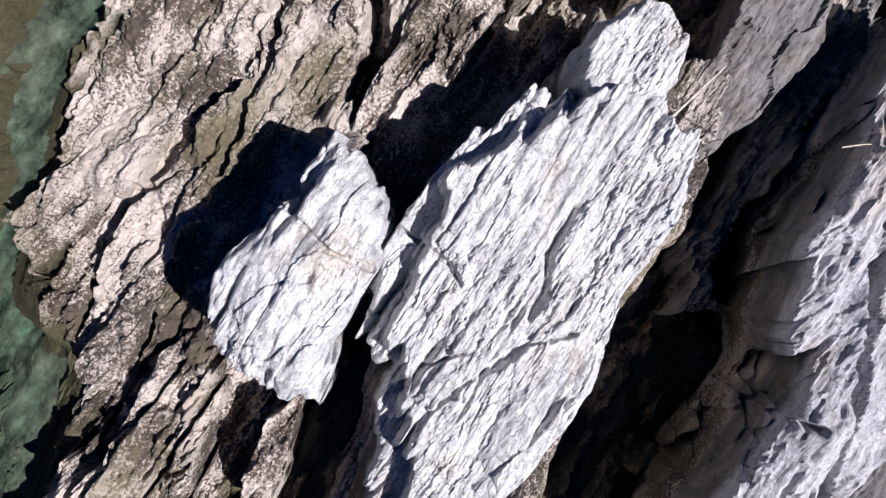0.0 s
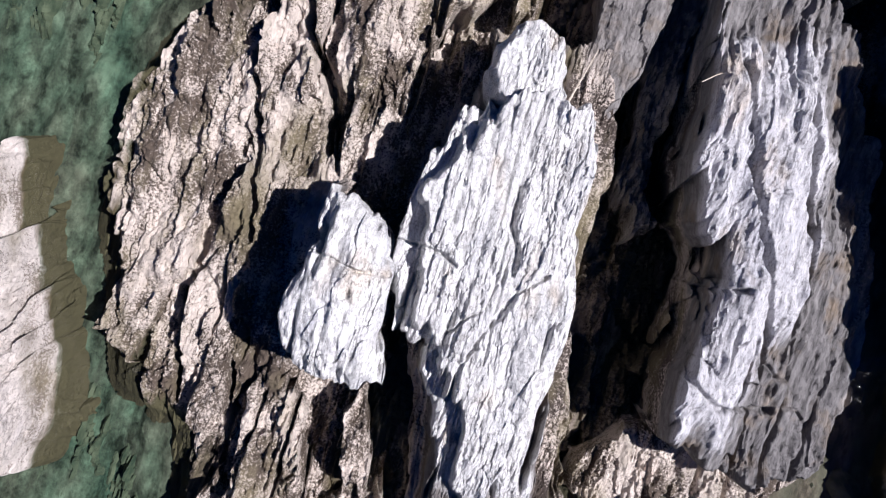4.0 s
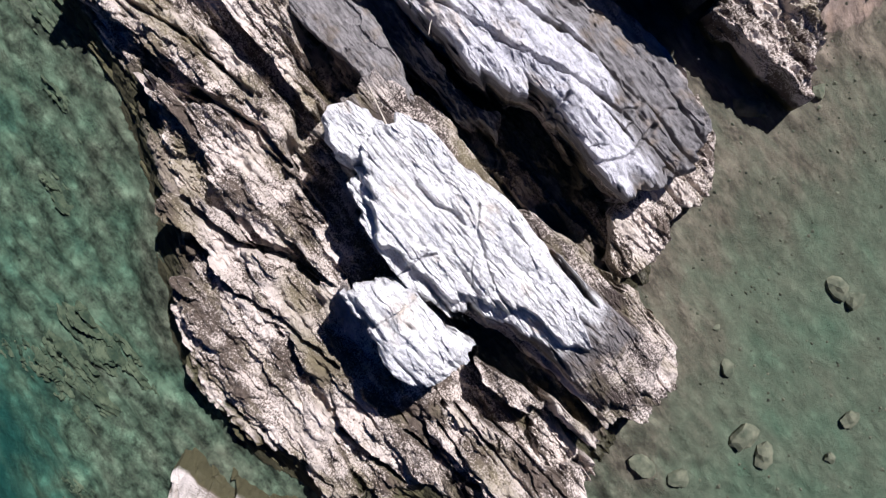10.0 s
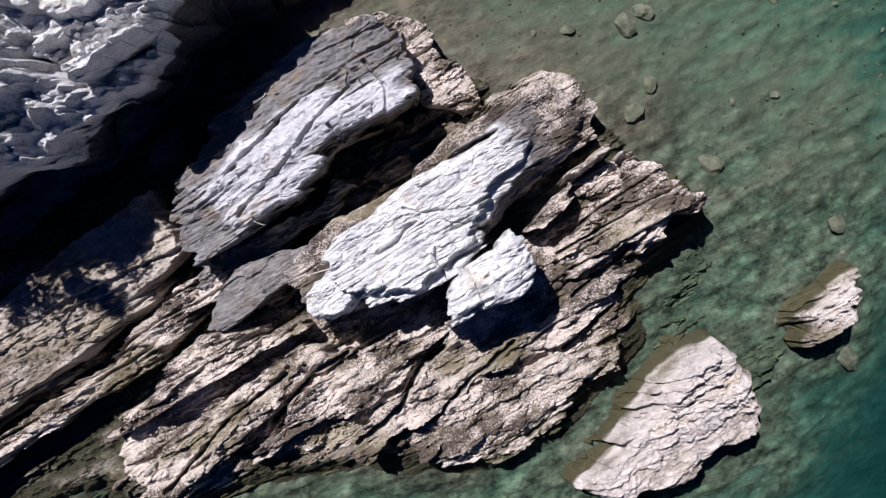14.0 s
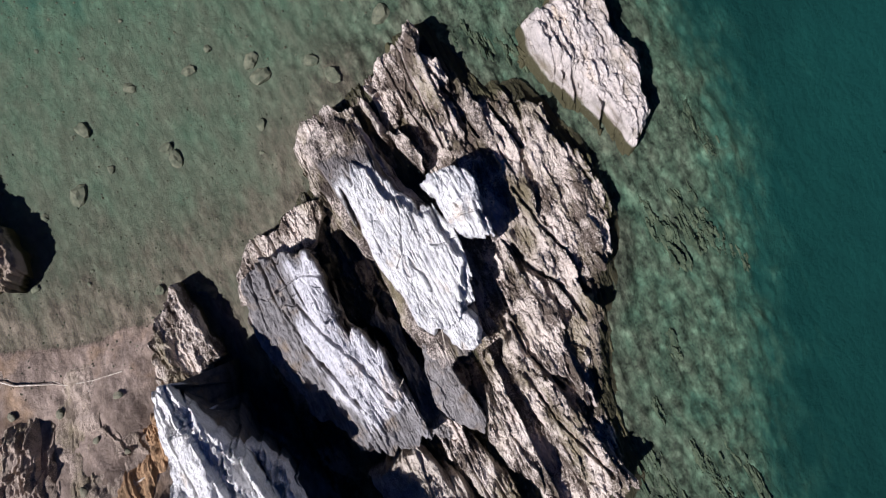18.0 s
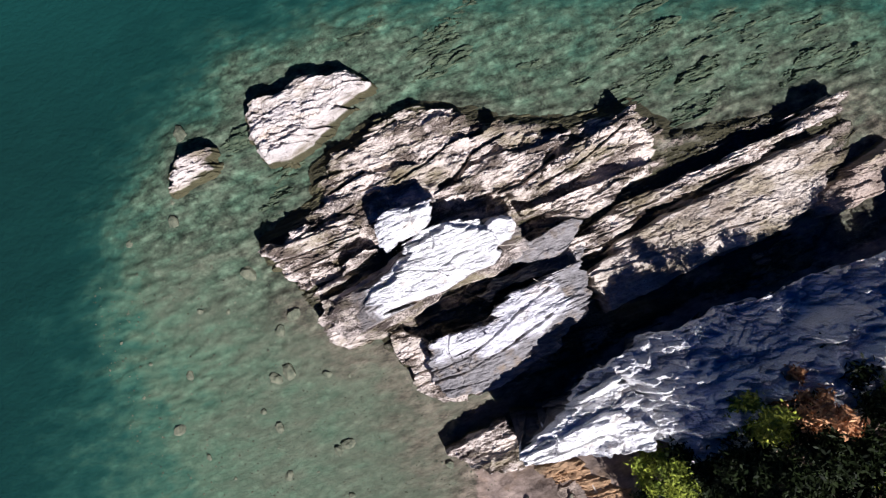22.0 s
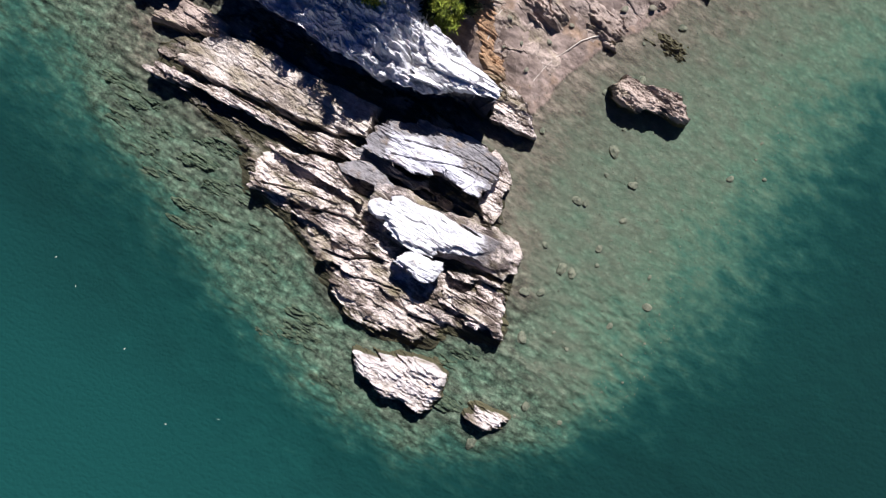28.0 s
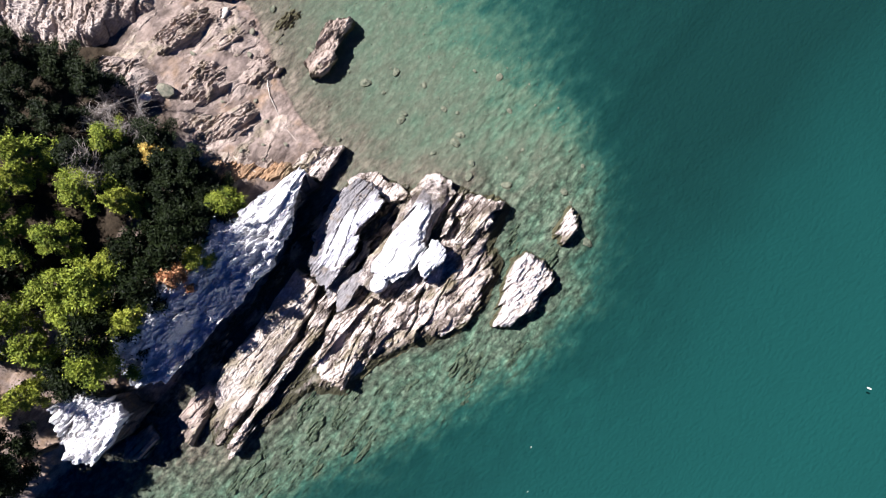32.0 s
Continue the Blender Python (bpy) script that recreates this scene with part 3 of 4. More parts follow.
WHITE_CREST = [(0.9, 1.8), (1.18, 1.7), (1.27, 1.21), (1.33, 0.2), (1.42, -0.34), (1.4, -1.16), (1.36, -1.77), (1.4, -2.4), (1.2, -2.9), (0.95, -2.6), (0.88, -1.9), (0.6, -1.55), (0.45, -1.25), (0.28, -1.05), (0.02, -0.8), (-0.06, -0.46),
               (-0.2, -0.2), (-0.12, 0.2), (-0.3, 0.45), (-0.22, 0.8), (-0.08, 1.2), (0.06, 1.6), (0.4, 1.9)]
CRACKS = [([(0.67, 0.82), (0.71, 0.41), (0.84, 0.14), (0.85, -0.1)], 0.05, 0.1), ([(1.22, 0.0), (0.95, -0.27), (0.81, -0.61), (0.69, -0.88), (0.6, -1.15)], 0.035, 0.07),
          ([(-0.43, -0.05), (0.04, -0.07), (0.24, -0.16)], 0.035, 0.08)]
rock("rock_ridge", "long bleached white rock ridge with upright layers and a grey foot", [(WHITE_BASE, 0.72, 0.4), (WHITE_TOP, 0.9, 0.2), (WHITE_CREST, 0.26, 0.08)], M_MAIN, 1, 0.011, 0.42, 0.016, 0.35, crack=0.12, chip=0.011, lumps=0.14, under=0.3, slope=(0, 0.07), cuts=CRACKS, ragged=0.25, thin=0.25, profile=[(-4.6, 0.12), (-3.6, 0.36), (-2.9, 0.66), (-2.2, 0.86), (-1.4, 1.0), (2.0, 1.0)])
rock("boulder", "rounded white boulder at the head of the ridge", [(KNOB, 1.9, 0.45)], M_MAIN, 4, 0.012, 0.4, 0.01, 0.4, base=0.3, category="boulder", crack=0.04, chip=0.01, lumps=0.12, under=0.3)
BOULDER = [(-1.45, 0.48), (-1.27, 0.49), (-1.0, 0.43), (-0.81, 0.32), (-0.61, 0.16), (-0.47, -0.27), (-0.36, -0.41), (-0.26, -1.1), (-0.17, -1.61), (-0.41, -1.77), (-0.71, -1.78), (-1.05, -1.69),
           (-1.33, -1.47), (-1.5, -0.99), (-1.48, -0.68), (-1.36, -0.33), (-1.43, 0.07)]
BOULDER_TOP = [(-1.2, 0.3), (-0.9, 0.2), (-0.68, 0.0), (-0.52, -0.5), (-0.42, -1.1), (-0.45, -1.5), (-0.75, -1.6), (-1.1, -1.45), (-1.3, -1.0), (-1.25, -0.5), (-1.22, 0.0)]
rock("boulder", "white layered boulder leaning on the rock ridge", [(BOULDER, 1.75, 0.26), (BOULDER_TOP, 0.3, 0.3)], M_MAIN, 2, 0.011, 0.4, 0.016, 0.4, base=0.1, category="boulder", crack=0.1, chip=0.02, lumps=0.28, under=0.4, ragged=0.2, thin=0.25, cuts=[([(-1.5, -0.39), (-1.0, -0.44), (-0.72, -0.49), (-0.41, -0.46)], 0.03, 0.06)])
GREY_CUTS = [([(2.5, 0.55), (3.0, 0.35), (3.35, 0.45)], 0.05, 0.14), ([(2.75, 2.9), (3.15, 1.6), (3.7, 0.4), (4.0, -0.5)], 0.06, 0.14), ([(3.5, 2.9), (4.05, 1.2), (4.4, -0.3)], 0.07, 0.16), ([(2.9, -0.6), (3.5, -0.9), (4.3, -0.8)], 0.05, 0.1)]
GREY_FOOT = [(2.4, -2.1), (2.27, -2.7), (3.24, -2.75), (4.1, -2.4), (4.6, -2.45), (5.3, -1.75), (5.6, -0.9), (5.0, -0.8), (4.2, -1.4), (3.2, -1.5)]
GREY_MID = [(2.3, 4.3), (2.27, 3.3), (2.3, 1.77), (2.63, 0.99), (2.9, 0.7), (2.95, -0.17), (2.95, -0.9), (3.1, -1.6), (4.2, -1.9), (5.1, -1.4), (5.45, -0.4), (5.45, 0.7), (5.05, 1.8), (4.7, 3.1), (3.9, 4.2)]
GREY_TOP = [(2.2, 2.9), (2.35, 1.3), (2.55, 0.9), (2.65, -0.2), (2.65, -0.9), (3.0, -1.5), (3.8, -1.4), (4.4, 0.17), (4.5, 1.2), (4.2, 2.4), (3.6, 3.3)]
rock("rock_ridge", "grey rock ridge with a bleached white crest and upright layers", [(GREY_MID, 1.2, 0.25), (GREY_TOP, 0.5, 1.3)], M_GREY, 3, 0.018, 0.42, 0.03, 0.45, bulge=0.35, sway=0.15, crack=0.25, chip=0.012, lumps=0.2, under=0.28, ragged=0.4, thin=0.3, slope=(-0.16, 0.0), cuts=GREY_CUTS)
rock("rock_ledge", "crusted rock foot of the grey ridge", [(GREY_FOOT, 0.45, 0.3)], M_LEDGE, 16, 0.02, 0.34, 0.05, 1.0, group="rock ledges", crack=0.2, chip=0.06, under=0.25)
LEDGES = [
    ("pale crusted rock ledge with a pointed end in the water", M_LEDGE, 0.65, 0.35, 0.018, [(-1.45, -2.21), (-1.03, -2.57), (-0.67, -3.69), (-0.56, -4.17), (0.02, -4.62), (-0.42, -5.2), (-0.9, -5.25),
      (-1.44, -5.7), (-1.87, -5.81), (-2.04, -5.37), (-1.74, -4.94), (-2.09, -4.54), (-2.06, -3.95), (-1.73, -3.7), (-1.81, -3.04), (-2.01, -2.42), (-1.73, -2.13)]),
    ("narrow grey rock rib beside the white ridge", M_LEDGE, 0.75, 0.25, 0.018, [(-0.36, -2.06), (0.05, -2.83), (0.24, -3.56), (0.27, -4.32), (0.06, -4.35), (-0.11, -3.51), (-0.52, -2.74), (-0.68, -2.25)]),
    ("smooth bare grey rock slab between two ridges", M_SLAB, 0.85, 0.3, 0.02, [(1.14, 4.84), (1.64, 4.36), (2.0, 3.74), (1.9, 2.72), (1.7, 1.77), (1.34, 1.98), (1.12, 2.82), (0.95, 3.76), (0.86, 4.58)]),
    ("broken grey rock between the two ridges", M_SLAB, 0.5, 0.4, 0.02, [(1.75, 4.7), (2.5, 4.5), (2.45, 3.0), (2.4, 1.7), (2.6, 1.0), (2.3, 0.7), (2.0, 1.5), (1.95, 2.8), (1.85, 3.7)]),
    ("layered grey rock rib with a pale crust", M_LEDGE, 0.75, 0.3, 0.02, [(0.23, 8.17), (0.41, 7.44), (0.91, 6.07), (1.12, 5.1), (0.82, 4.68), (0.37, 3.22), (0.11, 3.03), (0.05, 4.21), (-0.06, 5.05),
      (-0.01, 6.56), (-0.01, 7.74)]),
    ("long pale rock ledge in narrow upright layers", M_LEDGE, 0.6, 0.35, 0.02, [(-1.6, 8.22), (-1.16, 8.03), (-0.76, 7.56), (-0.36, 6.67), (-0.18, 4.28), (-0.03, 3.31), (-0.56, 2.92), (-0.81, 2.48),
      (-0.84, 3.43), (-0.99, 4.4), (-1.28, 5.63), (-1.62, 7.33), (-1.9, 7.85)]),
    ("pale crusted rock ledge with stepped layers", M_LEDGE, 0.55, 0.3, 0.02, [(-1.86, 5.71), (-1.55, 4.61), (-1.03, 4.17), (-0.9, 2.98), (-0.85, 1.2), (-0.8, 0.3), (-1.5, 0.2), (-1.67, 1.43), (-2.03, 2.19), (-1.98, 3.37),
      (-1.72, 4.28), (-1.95, 5.14)]),
    ("pinkish crusted rock ledge under the white boulder", M_LEDGE, 0.5, 0.3, 0.018, [(-2.98, 3.55), (-2.5, 3.59), (-2.21, 2.72), (-2.14, 1.99), (-1.76, 0.98), (-1.3, 0.5), (-1.2, -0.5), (-1.3, -1.9), (-2.04, -2.91),
      (-2.4, -3.33), (-2.7, -2.93), (-2.91, -1.95), (-3.01, -0.98), (-2.68, 0.4), (-2.87, 1.14), (-2.98, 2.0), (-2.8, 2.8), (-3.04, 3.32)]),
    ("low pale rock ledge along the water", M_LEDGE, 0.36, 0.3, 0.02, [(-3.58, 2.45), (-3.08, 1.78), (-3.0, 0.94), (-3.1, -0.21), (-3.0, -1.2), (-3.4, -2.36), (-3.53, -2.82), (-3.99, -2.27), (-4.11, -1.06),
      (-4.22, -0.2), (-3.84, -0.08), (-3.83, 0.81), (-3.97, 1.43), (-3.77, 2.0)]),
    ("low brown wet rock ledge awash", M_LEDGE, 0.1, 0.3, 0.025, [(-3.8, 2.28), (-3.82, 1.31), (-4.12, 0.14), (-4.3, -1.05), (-4.5, -0.78), (-4.61, 0.94), (-4.07, 2.07)]),
    ("long narrow rock rib running out into the water", M_LEDGE, 0.6, 0.3, 0.024, [(0.31, 15.0), (0.91, 14.0), (1.13, 12.09), (1.49, 9.38), (1.62, 7.18), (2.4, 5.14), (2.2, 3.96), (1.63, 4.13), (1.09, 7.08), (1.04, 9.3),
      (0.67, 12.01), (0.09, 14.68)]),
    ("broad beige rock ledge at the foot of the cliff", M_BEIGE, 0.75, 0.5, 0.026, [(1.22, 13.67), (2.34, 13.6), (3.52, 12.44), (3.87, 10.58), (3.86, 8.37), (4.21, 6.5), (4.4, 4.6), (2.9, 4.4), (2.54, 5.09), (2.01, 7.2),
      (1.75, 9.36), (1.25, 12.02)]),
    ("pale isolated rock standing in the lake", M_PALE, 0.62, 0.62, 0.022, [(-5.97, -0.23), (-5.58, -1.08), (-5.14, -2.2), (-4.56, -3.72), (-4.68, -4.44), (-5.46, -4.72), (-6.45, -4.7), (-6.93, -4.2), (-6.68, -3.27),
      (-7.1, -2.48), (-6.7, -1.52), (-6.62, -0.8)]),
    ("small pale rock just out of the water", M_PALE, 0.15, 0.5, 0.022, [(-5.78, -6.34), (-5.11, -6.47), (-5.08, -7.29), (-4.89, -7.97), (-5.39, -7.96), (-5.85, -7.33)]),
    ("pale rock spit at the edge of the bay", M_LEDGE, 0.6, 0.3, 0.024, [(6.62, 0.07), (7.43, 0.47), (8.31, 0.48), (8.27, -0.13), (8.0, -1.3), (7.48, -1.66), (6.91, -2.18), (6.75, -1.59), (6.59, -0.79)]),
    ("layered brown rock standing in the bay", M_RIB, 0.45, 0.4, 0.022, [(10.94, -3.91), (11.73, -4.2), (11.82, -5.22), (12.15, -6.3), (12.15, -6.92), (11.48, -7.86), (11.19, -7.53), (11.07, -6.63), (10.56, -5.74), (10.42, -4.71)]),
    ("layered brown rock on the shore", M_RIB, 0.9, 0.4, 0.035, [(18.25, -2.38), (19.42, -2.45), (19.9, -3.58), (19.34, -5.65), (17.79, -4.98), (17.48, -5.64), (17.4, -4.13)]),
]
for n, (label, mat, up, wide, step, outline) in enumerate(LEDGES):
    bare, alone = label.startswith("smooth bare"), wide > 0.6
    broad = label.startswith("broad")
    rock("rock_ledge", label, [(outline, up, wide)], mat, 20 + n, step, 0.38, 0.015 if bare else 0.055, 0.5 if bare else 1.0, group="rock ledges", base=-1.3 if alone else -0.5, crack=0.05 if bare else 0.1 if broad else 0.2, chip=0.015 if bare else 0.022 if broad else 0.042, lumps=0.08 if bare else 0.2 if broad else 0.4, under=0.0 if alone else 0.1 if up < 0.3 else 0.26, ragged=0.05 if bare else 0.35 if alone else 0.42, thin=0.3, cuts=() if bare or alone else CREVICES, slope=(0.22, 0.0) if alone else (0.0, 0.0))
# ribs that stand out of the bank
RIBS = [
    (0.4, M_RIB, [(11.62, 1.27), (12.34, 2.22), (13.26, 2.41), (13.38, 1.63), (12.52, 0.49), (12.18, -0.32), (11.65, -0.32), (11.54, 0.32)]),
    (0.35, M_RIB, [(14.0, 1.1), (14.6, 1.3), (15.4, 0.3), (15.35, -0.7), (14.6, -1.15), (14.1, -0.8), (13.8, -0.4)]),
    (0.35, M_RIB, [(12.9, -1.6), (13.6, -1.55), (13.75, -2.7), (13.45, -3.2), (12.75, -2.8)]),
    (0.25, M_RIB, [(15.1, -1.8), (15.7, -1.85), (15.75, -3.2), (15.4, -3.9), (15.0, -3.3)]),
    (0.4, M_RIB, [(16.8, 0.1), (17.7, 0.3), (17.9, -1.2), (17.6, -2.8), (16.9, -2.9), (16.5, -1.7)]),
    (0.35, M_RIB, [(16.4, -2.7), (17.1, -2.8), (17.2, -3.7), (16.6, -3.9)]),
    (0.12, M_RIB, [(13.9, -4.2), (14.35, -4.2), (14.4, -6.1), (14.2, -6.4), (13.9, -5.3)]),
]
for n, (up, mat, outline) in enumerate(RIBS):
    rock("rock_rib", "brown layered rock rib standing out of the bank", [(outline, up * 0.5, 0.9)], mat, 50 + n, 0.028, 0.34, 0.06, 0.6, base=-0.35, follow=True, group="ribs in the bank", chip=0.05, crack=0.16, ragged=0.7, thin=0.4, lumps=0.35, slope=(-0.12, 0.0))
BANK = [(8.3, -0.2), (8.5, 1.1), (10.2, 2.5), (11.8, 2.9), (14, 2.2), (16, 1.8), (18.5, 2.2), (19.2, -1), (18.5, -3.8), (16.5, -4.1), (14, -3.5), (12, -2.5), (10, -1.4)]
rock("rock_bank", "brown bank of folded rock layers above the bay", [(BANK, -0.02, 1.2)], M_RIB, 59, 0.034, 0.7, 0.025, 0.25, base=-0.35, follow=True, category="bank", strike=6, sway=0.2, crack=0.06, chip=0.02, lumps=0.1, ragged=0.5, thin=0.2)
CLIFF = [(6.7, 0.9), (6.1, 1.8), (5.3, 3.3), (4.95, 5.0), (4.85, 6.8), (4.95, 9.0), (5.0, 11.4), (5.0, 13.0), (6.0, 14.3), (8.6, 14.6), (9.8, 12), (9.6, 9.1), (10, 6.4), (9.0, 4.6), (8.1, 4.0), (7.9, 2.7), (7.4, 1.5), (7.0, 0.9)]
CLIFF_TOP = [(7.4, 3.6), (6.0, 4.4), (5.7, 7), (5.8, 9.3), (5.9, 11.8), (6.5, 13.4), (8.8, 13.8), (9.8, 12), (9.8, 6.6), (9.0, 4.7)]
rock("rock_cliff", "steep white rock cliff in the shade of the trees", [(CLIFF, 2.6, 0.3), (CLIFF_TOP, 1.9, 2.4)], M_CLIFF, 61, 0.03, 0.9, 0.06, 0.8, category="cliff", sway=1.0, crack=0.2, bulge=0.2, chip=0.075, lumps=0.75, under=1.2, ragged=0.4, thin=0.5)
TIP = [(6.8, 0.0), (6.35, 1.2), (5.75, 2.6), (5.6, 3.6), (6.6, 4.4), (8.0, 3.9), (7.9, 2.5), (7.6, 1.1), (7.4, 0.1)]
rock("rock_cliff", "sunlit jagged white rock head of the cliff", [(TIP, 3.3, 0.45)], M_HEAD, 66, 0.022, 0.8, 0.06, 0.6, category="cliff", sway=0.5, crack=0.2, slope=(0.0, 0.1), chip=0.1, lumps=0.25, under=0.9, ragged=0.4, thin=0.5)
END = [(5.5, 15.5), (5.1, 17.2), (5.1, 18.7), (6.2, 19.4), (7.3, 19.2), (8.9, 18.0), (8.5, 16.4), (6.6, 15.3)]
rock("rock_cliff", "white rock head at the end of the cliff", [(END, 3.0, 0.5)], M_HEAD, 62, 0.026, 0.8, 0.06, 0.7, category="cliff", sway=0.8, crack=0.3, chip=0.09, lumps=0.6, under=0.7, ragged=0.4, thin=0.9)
for n, outline in enumerate(([(3.93, 15.43), (4.04, 13.64), (3.87, 12.65), (3.23, 12.51), (2.68, 14.95), (2.41, 15.97)], [(4.72, 19.05), (5.21, 18.02), (4.8, 16.82), (4.03, 16.98), (4.0, 18.21)])):
    rock("rock_ledge", "low dark rock ledge in the shade of the cliff", [(outline, 0.35, 0.4)], M_BANK, 70 + n, 0.03, 0.35, 0.1, 1.2, group="rock ledges", crack=0.2)
FAR = [(19.2, -0.9), (19.4, 1.8), (20.3, 3.4), (22.0, 4.2), (25.5, 4.4), (26.5, 1.0), (24, -1.5), (21.5, -2.5)]
rock("rock_cliff", "grey layered rock bank beyond the bay", [(FAR, 0.5, 1.0)], M_BANK, 63, 0.045, 0.6, 0.15, 1.5, strike=35, base=-0.5, follow=True, category="cliff", sway=0.5)
BROW = [(15.2, 2.2), (16.1, 2.7), (17.3, 3.7), (18.5, 3.9), (18.6, 2.5), (17.4, 1.6), (16.2, 1.7)]
rock("rock_rib", "dark rock brow at the top of the bank", [(BROW, 0.3, 0.9)], M_BANK, 64, 0.035, 0.4, 0.07, 0.8, base=-0.5, follow=True, group="ribs in the bank")

# bare clay along the upper edge of the bank
CLAY = [(8.2, 0.9), (8.7, 1.7), (9.4, 2.5), (10.4, 3.3), (11.3, 3.6), (11.7, 3.1), (10.8, 2.7), (9.9, 2.0), (9.1, 1.2), (8.6, 0.6)]
rock("clay_bank", "bare ochre clay edge at the top of the bank", [(CLAY, 0.12, 0.7)], M_CLAY, 67, 0.03, 0.4, 0.04, 0.6, base=-0.4, follow=True, category="bank", chip=0.04, crack=0.1, ragged=0.4)

# mossy ribs under the water west of the ledges
rng = np.random.RandomState(9)
made = 0
while made < 34:
    cx, cy = rng.uniform(-8.5, 0.5), rng.uniform(-7.5, 17)
    dry = inside(PLATFORM, np.array([cx]), np.array([cy]))[0]
    if dry > -0.5 or dry < -4.2 or ground_height(np.array([cx]), np.array([cy]))[0] > -0.2 or inside(SHELF, np.array([cx]), np.array([cy]))[0] < 0.6:
        continue
    long, wide, outline = rng.uniform(1.2, 3.2), rng.uniform(0.4, 0.8), []
    for k in range(12):
        a = 2 * math.pi * k / 12
        along = 0.5 * long * math.cos(a) * rng.uniform(0.75, 1.15)
        outline.append((cx + 0.5 * wide * math.sin(a) * rng.uniform(0.6, 1.3) - 0.2 * along, cy + along))
    rock("sunken_rock", "mossy brown rock rib under shallow water, water tint in its colour", [(outline, rng.uniform(-0.04, 0.06), 0.7)], M_SUNK, 120 + made, 0.034, 0.26, 0.06, 0.8, base=-0.35, follow=True, group="sunken ribs", chip=0.05, ragged=0.6, thin=0.7, crack=0.06)
    made += 1


# ---- trees ----
def tube(points, radii, sides=5):
    """A bent, tapered stem as vertices and quads."""
    pts = np.array(points, float)
    verts, faces = [], []
    for k, (p, r) in enumerate(zip(pts, radii)):
        way = pts[min(k + 1, len(pts) - 1)] - pts[max(k - 1, 0)]
        way = way / (np.linalg.norm(way) + 1e-9)
        side = np.cross(way, (0.3, 0.5, 0.81) if abs(way[2]) < 0.9 else (1, 0, 0))
        side /= np.linalg.norm(side)
        other = np.cross(way, side)
        for a in np.arange(sides) * 2 * math.pi / sides:
            verts.append(p + r * (math.cos(a) * side + math.sin(a) * other))
        if k:
            o = (k - 1) * sides
            faces += [(o + s, o + (s + 1) % sides, o + sides + (s + 1) % sides, o + sides + s) for s in range(sides)]
    return np.array(verts), np.array(faces)


def joined(pieces):
    verts, faces, n = [], [], 0
    for v, f in pieces:
        verts.append(v)
        faces.append(f + n)
        n += len(v)
    return np.concatenate(verts), np.concatenate(faces)


def leaves(rng, centres, count, spread_xy, spread_z, size):
    """Small leaf blades round each centre, each blade a bent quad of its own."""
    n = len(centres) * count
    mid = np.repeat(centres, count, 0) + rng.normal(size=(n, 3)) * (spread_xy, spread_xy, spread_z)
    a = rng.normal(size=(n, 3)) * (1, 1, 0.55)
    a /= np.linalg.norm(a, axis=1, keepdims=True)
    b = np.cross(a, rng.normal(size=(n, 3)))
    b /= np.linalg.norm(b, axis=1, keepdims=True)
    ln, wd = size * rng.uniform(0.7, 1.4, (n, 1)), size * rng.uniform(0.25, 0.5, (n, 1))
    verts = np.stack([mid - a * ln, mid + b * wd, mid + a * ln, mid - b * wd], 1).reshape(-1, 3)
    return verts, np.arange(4 * n).reshape(-1, 4)


def tree(name, label, leaf, seed, tall, wide, clumps, count, size, flat=0.5, category="tree"):
    rng = np.random.RandomState(seed)
    top = thing(name, label, category)
    lean = rng.normal(size=2) * 0.06 * tall
    stem = [(lean[0] * (k / 6) ** 2 + 0.04 * rng.normal(), lean[1] * (k / 6) ** 2 + 0.04 * rng.normal(), -0.4 + (tall * 0.97 + 0.4) * k / 6) for k in range(7)]
    part("trunk", mesh_of("trunk", *tube(stem, np.linspace(0.035 * tall, 0.012, 7), 7), M_BARK, True), top)
    tips = []
    for k in range(clumps):
        f = (k + 0.5) / clumps
        h = tall * (0.38 + 0.62 * f)
        reach = wide * (1.05 - 0.8 * f ** 1.3) * rng.uniform(0.35, 1.1)
        ang = k * 2.4 + rng.normal() * 0.5
        root = np.array([lean[0] * (h / tall) ** 2, lean[1] * (h / tall) ** 2, h - 0.12 * tall])
        tip = root + (reach * math.cos(ang), reach * math.sin(ang), 0.1 * tall + 0.1 * rng.normal())
        part("limb", mesh_of("limb", *tube([root, root * 0.5 + tip * 0.5 + (0, 0, -0.08), tip], [0.035, 0.022, 0.008], 4), M_BARK), top)
        tips.append(tip)
        if reach > 0.4 * wide:
            tips.append(root * 0.35 + tip * 0.65 + rng.normal(size=3) * 0.12 * wide)
    tips = np.array(tips)
    part("crown", mesh_of("crown", *leaves(rng, tips, int(count * 2.4), 0.115 * wide, 0.115 * wide * flat, size * 1.05), leaf), top)
    return top


def dead_shrub(name, label, seed, tall, wide, stems):
    rng = np.random.RandomState(seed)
    top = thing(name, label, "shrub")
    for s in range(stems):
        ang, reach = rng.uniform(0, 6.28), wide * rng.uniform(0.4, 1.0)
        tip = np.array([reach * math.cos(ang), reach * math.sin(ang), tall * rng.uniform(0.6, 1.0)])
        bits = [tube([(0, 0, -0.2), tip * (0.4, 0.4, 0.55) + rng.normal(size=3) * 0.06, tip], [0.022, 0.015, 0.005], 4)]
        for k in range(60):
            f = rng.uniform(0.35, 1)
            root = tip * f * (1, 1, 0.9 + 0.1 * f)
            way = rng.normal(size=3) * (0.32, 0.32, 0.2) + tip * 0.15
            bits.append(tube([root, root + way * 0.5 + rng.normal(size=3) * 0.04, root + way], [0.009, 0.007, 0.003], 3))
        part("branch", mesh_of("branch", *joined(bits), M_TWIG), top)
    return top


